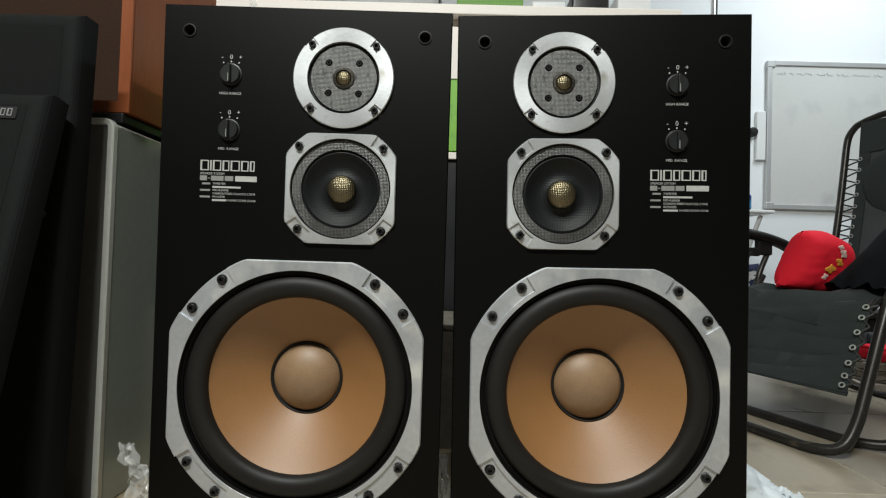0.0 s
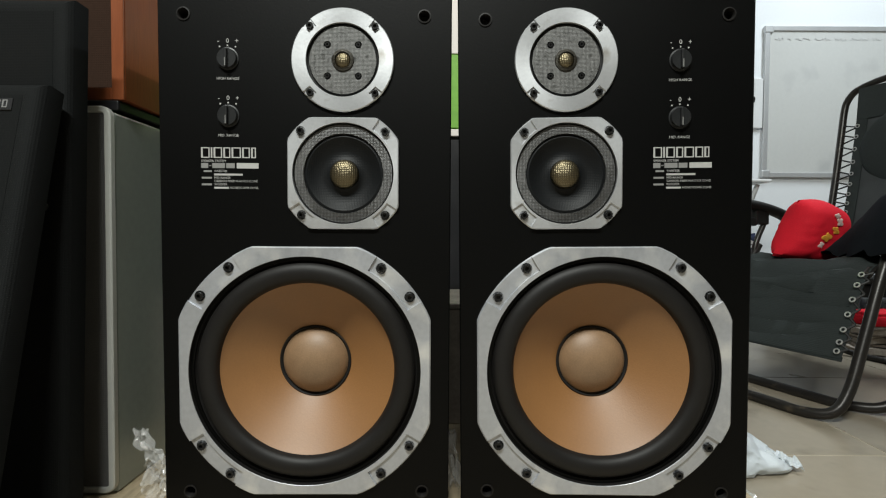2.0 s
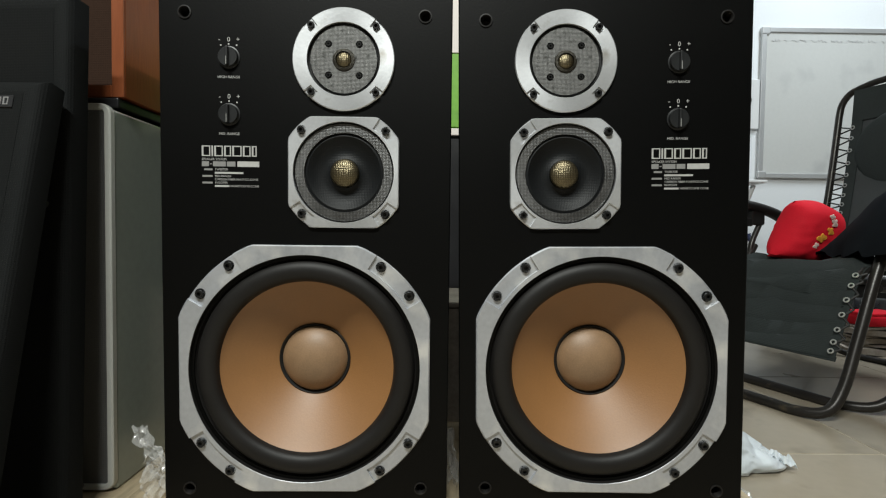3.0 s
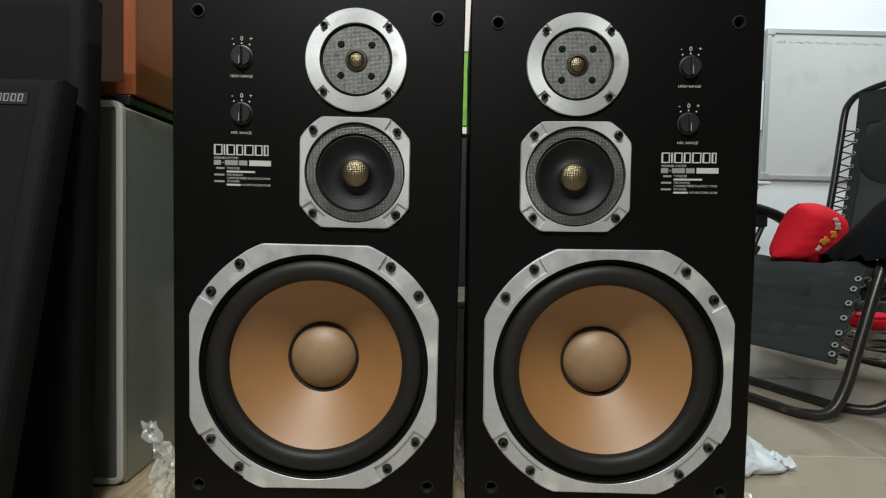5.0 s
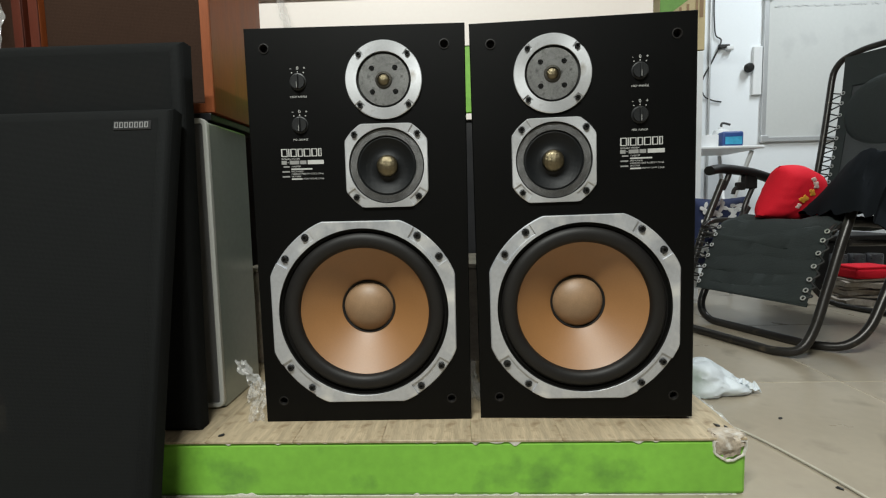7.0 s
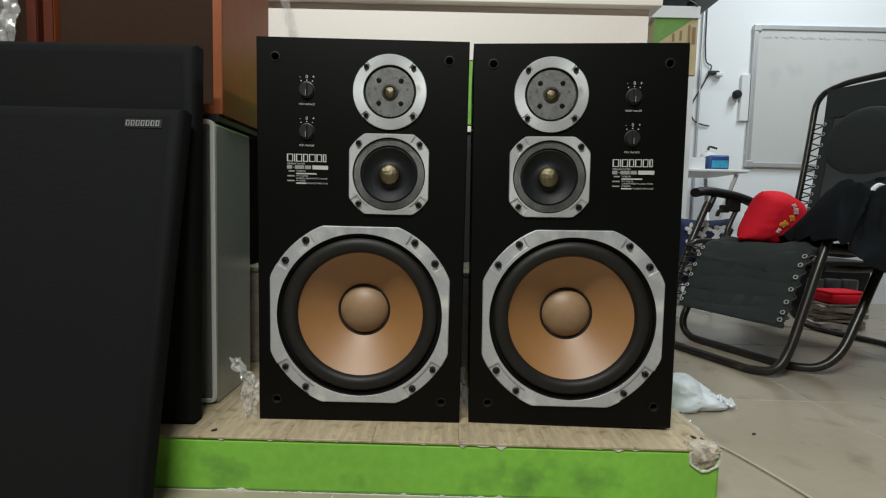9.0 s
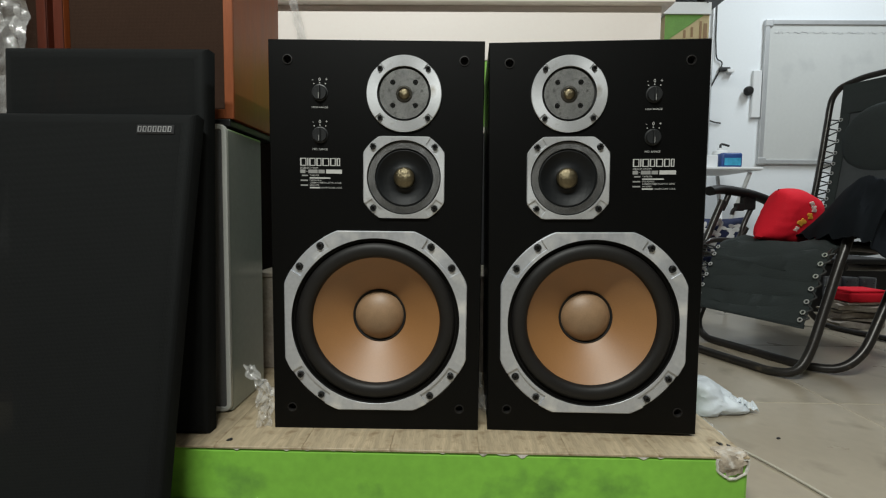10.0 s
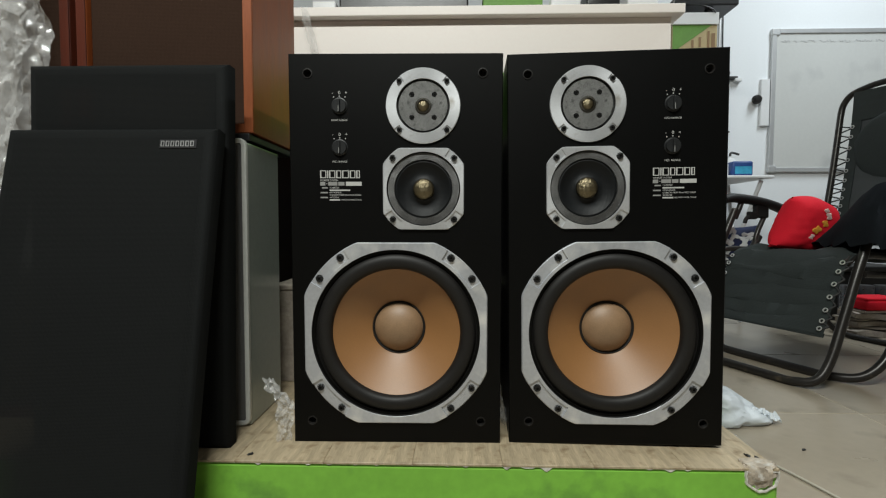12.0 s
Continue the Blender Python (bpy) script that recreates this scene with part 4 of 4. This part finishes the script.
# things along the counter's ledge
amp = thing("amplifier", pose(-0.20, 0.84, 1.204), "dark low device on the counter", "device")
part("casing", box(-0.28, 0.16, 0, 0.24, 0.010, 0.115, 0.006), BOX_DARK_AND_SHADE, amp)
for sx in (-0.24, 0.12):
    part("foot", lathe([(0.0, 0.0), (0.014, 0.0), (0.012, 0.0105), (0.0, 0.0105)], 14), RUBBER, amp, m=pose(sx, 0.04, 0, 90, 0, 0))
pad = thing("box", pose(0.11, 0.84, 1.204), "pale green cardboard box on the counter", "box")
part("box_body", box(-0.10, 0.10, 0, 0.18, 0, 0.08, 0.003), LEAF, pad)
for x, w, c, lab in ((0.285, 0.10, WHITE, "small white box on the counter"), (0.41, 0.11, BOX_DARK_AND_SHADE, "small black box on the counter"), (0.54, 0.10, WHITE, "folded white cloth on the counter"), (-0.53, 0.08, WHITE, "small white box on the counter")):
    b_ = thing("box", pose(x, 0.83, 1.204), lab, "box")
    part("box_body", box(-w / 2, w / 2, 0, 0.12, 0, 0.05 + 0.3 * (x > 0.3) * 0.1, 0.006, 3), c, b_, smooth=True)

# beige box behind the loudspeakers
beige = thing("box", pose(-0.20, 0.350, PZ), "plain beige box standing behind the loudspeakers", "box")
part("box_body", box(-0.34, 0.36, 0, 0.25, 0, 0.232, 0.003), PAPER, beige)
part("lid", box(-0.343, 0.363, -0.003, 0.253, 0.2325, 0.245, 0.003), PAPER, beige)


# ---- plastic film and bags ----
def lump(rx, ry, rz, amount, scale, seed, flat=0.0, taper=0.0):
    bm = bmesh.new()
    bmesh.ops.create_icosphere(bm, subdivisions=5, radius=1)
    for v in bm.verts:
        d = v.co.normalized()
        k = 1 + amount * crease(d, scale, seed) + 0.35 * noise.noise(d * 1.3 + Vector((seed, 0, 0)))
        v.co = Vector((d.x * rx * k, d.y * ry * k, max(d.z * rz * k * (1 - taper * d.x), -flat)))
    return bm


bag = thing("plastic_bag", pose(0.625, 0.43, 0.020), "crumpled white plastic bag on the floor", "plastic bag")
part("film", lump(0.086, 0.10, 0.050, 0.09, 0.85, 3.0, 0.018, 0.45), BAG, bag, smooth=True)
part("handle", thick(sheet(18, 6, lambda u, v: (0.03 + 0.072 * u, -0.06 - 0.02 * u + 0.05 * v, -0.012 + 0.03 * abs(noise.noise(Vector((u * 6, v * 4, 2)))) + 0.02 * (1 - u))), 0.001), BAG, bag)
bag = thing("plastic_bag", pose(0.475, 0.20, 0.020), "small crumpled clear plastic bag", "plastic bag")
part("film", lump(0.055, 0.10, 0.03, 0.25, 2.0, 8.0, 0.018), FILM, bag)


def wisp(p0, p1, w0, w1, rough, seed, nu=40, nv=14):
    a, b = Vector(p0), Vector(p1)

    def f(u, v):
        q = a.lerp(b, u)
        w = w0 + (w1 - w0) * u
        c = 0.7 * crease((u * 1.3, v * 1.0, 0), 1.7, seed) if nu < 60 else 0.8 * crease((u * 3.0 + v * 0.7, v * 2.6 - u * 0.8, 0), 2.2, seed) + 0.5 * crease((u * 9, v * 6, 0), 2.0, seed + 9)
        e = noise.noise(Vector((u * 5, v * 3, seed)))
        return (q.x + (v - 0.5) * w + rough * 0.5 * e, q.y + rough * c, q.z + rough * 0.8 * noise.noise(Vector((v * 5, u * 4, seed + 3))))
    return sheet(nu, nv, f)


film = thing("plastic_wrap", pose(0, 0, 0), "crumpled clear plastic film beside the loudspeaker", "plastic film")
part("film", wisp((-0.388, 0.010, PZ + 0.002), (-0.395, 0.030, 0.160), 0.026, 0.034, 0.014, 1.0), FILM, film, smooth=True)
part("film", wisp((-0.390, 0.035, 0.148), (-0.448, 0.080, 0.192), 0.034, 0.020, 0.014, 6.0), FILM, film, smooth=True)
gap_film = thing("plastic_wrap", pose(0, 0, 0), "crumpled clear plastic film between two loudspeakers", "plastic film")
part("film", wisp((0.012, 0.10, PZ + 0.002), (0.006, 0.16, 0.165), 0.030, 0.020, 0.014, 3.0), FILM, gap_film, smooth=True)
wrap = thing("plastic_wrap", pose(0, 0, 0), "crumpled clear plastic wrapping round a loudspeaker", "plastic film")
part("film", wisp((-0.99, 0.04, 0.40), (-0.96, 0.055, 1.27), 0.30, 0.26, 0.020, 2.0, 150, 60), FILM, wrap, smooth=True)
part("film", wisp((-1.02, 0.02, 0.45), (-0.98, 0.035, 1.25), 0.26, 0.25, 0.022, 5.0, 150, 60), FILM, wrap, smooth=True)
strip = thing("plastic_wrap", pose(0, 0, 0), "strip of clear plastic film hanging from the ledge", "plastic film")
part("film", wisp((-0.53, 0.745, 1.02), (-0.575, 0.75, 1.20), 0.03, 0.025, 0.012, 4.0), FILM, strip)

# white cord on the floor
cord = thing("cord", pose(0, 0, 0), "thin white cord lying on the floor", "cord")
part("wire", tube([(0.50, 0.30, 0.004), (0.545, 0.20, 0.004), (0.585, 0.12, 0.004), (0.625, -0.03, 0.004), (0.66, -0.22, 0.004), (0.75, -0.5, 0.004), (0.9, -0.8, 0.004)], 0.0025, 8, 6), CORD, cord, smooth=True)

# small debris on the floor and platform
random.seed(21)
for x, y, z in ((0.69, 0.22, 0.0), (0.615, -0.05, 0.0), (0.425, -0.022, PZ), (0.436, -0.030, PZ), (-0.43, -0.045, PZ)):
    bm = bmesh.new()
    bmesh.ops.create_icosphere(bm, subdivisions=2, radius=1)
    for v in bm.verts:
        d = v.co.normalized()
        k = 1 + 0.5 * noise.noise(d * 2 + Vector((x * 9, y * 9, 0)))
        v.co = Vector((d.x * 0.0055 * k, d.y * 0.003 * k, max(d.z * 0.0022 * k, -0.0015)))
    scrap = tagged(part("scrap", bm, BLACK_CORD, m=pose(x, y, z + 0.0015, 0, 0, random.uniform(0, 180))), "tiny dark scrap of litter", "litter", "scraps lying about")

# ceiling tube lights
for m in (pose(-0.40, -1.55, 2.70), pose(2.1, 0.9, 2.70, 0, 0, 90)):
    tl = thing("ceiling_light", m, "white ceiling batten with fluorescent tube", "light")
    part("batten", box(-0.62, 0.62, -0.03, 0.03, -0.035, 0, 0.004), WHITE, tl)
    for sx in (-0.6, 0.6):
        part("tube_holder", box(sx - 0.012, sx + 0.012, -0.014, 0.014, -0.075, -0.034, 0.003), WHITE, tl)

# chipped plaster along the platform's front edge and corner
random.seed(12)
chips = thing("edge_chips", pose(0, 0, 0), "chipped white plaster along platform edge", "plaster", kind="structure")


def ragged(x0, x1, top, deep, y, seed, step=0.004):
    """A thin flaked strip whose lower edge is uneven."""
    bm = bmesh.new()
    rows = []
    for i in range(int((x1 - x0) / step) + 1):
        x = x0 + i * step
        n1, n2 = noise.noise(Vector((x * 9, seed, 0))), noise.noise(Vector((x * 60, seed, 4)))
        d = 0.0006 + deep * max(0.0, 0.9 * n1 + 0.9 * n2 - 0.25) ** 1.2
        rows.append([bm.verts.new(p) for p in ((x, y + 0.003, top), (x, y, top), (x, y, top - d), (x, y + 0.003, top - d))])
    for p, q in zip(rows, rows[1:]):
        for k in range(3):
            bm.faces.new((p[k], p[k + 1], q[k + 1], q[k]))
    return bm


part("chip_strip", ragged(-1.45, 0.41, PZ - 0.0036, 0.012, PF - 0.0014, 1.0, 0.002), PLASTER, chips)
bm = ragged(-1.45, 0.44, 0.0, 0.014, PF - 0.0010, 7.0)
bmesh.ops.transform(bm, matrix=Matrix.Diagonal((1, 1, -1, 1)), verts=bm.verts)
part("paint_line", bm, PLASTER, chips)
bm = bmesh.new()
bmesh.ops.create_icosphere(bm, subdivisions=4, radius=1)
for v in bm.verts:
    d = v.co.normalized()
    k = 1 + 0.16 * crease(d, 1.8, 2)
    v.co = Vector((0.424 + d.x * 0.031 * k, PF + 0.013 + d.y * 0.020 * k, PZ - 0.012 + max(min(d.z * 0.032 * k, 0.0155), -0.03)))
part("broken_corner", bm, RUBBLE, chips, "broken plaster corner", smooth=True)


def torn(a):
    return 0.0262 * (1 + 0.12 * noise.noise(Vector((3 * math.cos(a), 3 * math.sin(a), 2.0))))


bm = lathe([(lambda a: torn(a) + 0.0015 + 0.003 * abs(noise.noise(Vector((6 * math.cos(a), 6 * math.sin(a), 5.0)))), 0.001), (lambda a: torn(a) + 0.001, -0.0024), (lambda a: torn(a) - 0.0012, -0.0026), (lambda a: torn(a) - 0.0022, 0.001)], angles=[math.pi + math.pi * i / 40 for i in range(41)] + [radians(375), radians(165)])
part("torn_paint_edge", bm, PLASTER, chips, "curled white paint edge", smooth=True, m=pose(0.424, PF - 0.001, PZ - 0.012))

# ---- pieces: platform boards and floor tiles ----
bm = box(-0.07485, 0.07485, PF - 0.002, 0.80, -0.004, 0.0, 0.0006, 1)
first = part("plank", bm, PLANK, platform, m=pose(0.3767, 0, PZ))
for i in range(1, 13):
    o = new("plank", first.data)
    o.parent = platform
    o.matrix_basis = pose(0.3767 - 0.15 * i, 0, PZ)
floor_ob = bpy.data.objects["floor"]
first = None
for i in range(-6, 6):
    for j in range(-7, 4):
        x0, x1 = max(0.985 + 0.6 * i, -2.2) + 0.002, min(0.985 + 0.6 * (i + 1), 4.0) - 0.002
        y0, y1 = max(0.44 + 0.6 * j, -3.0) + 0.002, min(0.44 + 0.6 * (j + 1), 2.1) - 0.002
        if x1 - x0 < 0.02 or y1 - y0 < 0.02:
            continue
        if x1 - x0 > 0.59 and y1 - y0 > 0.59 and first:
            o = new("tile", first)
        else:
            bm = box(-(x1 - x0) / 2, (x1 - x0) / 2, -(y1 - y0) / 2, (y1 - y0) / 2, -0.008, 0.0, 0.001, 1)
            o = part("tile", bm, TILE)
            if x1 - x0 > 0.59 and y1 - y0 > 0.59:
                first = o.data
        o.parent = floor_ob
        o.matrix_basis = pose((x0 + x1) / 2, (y0 + y1) / 2, 0)
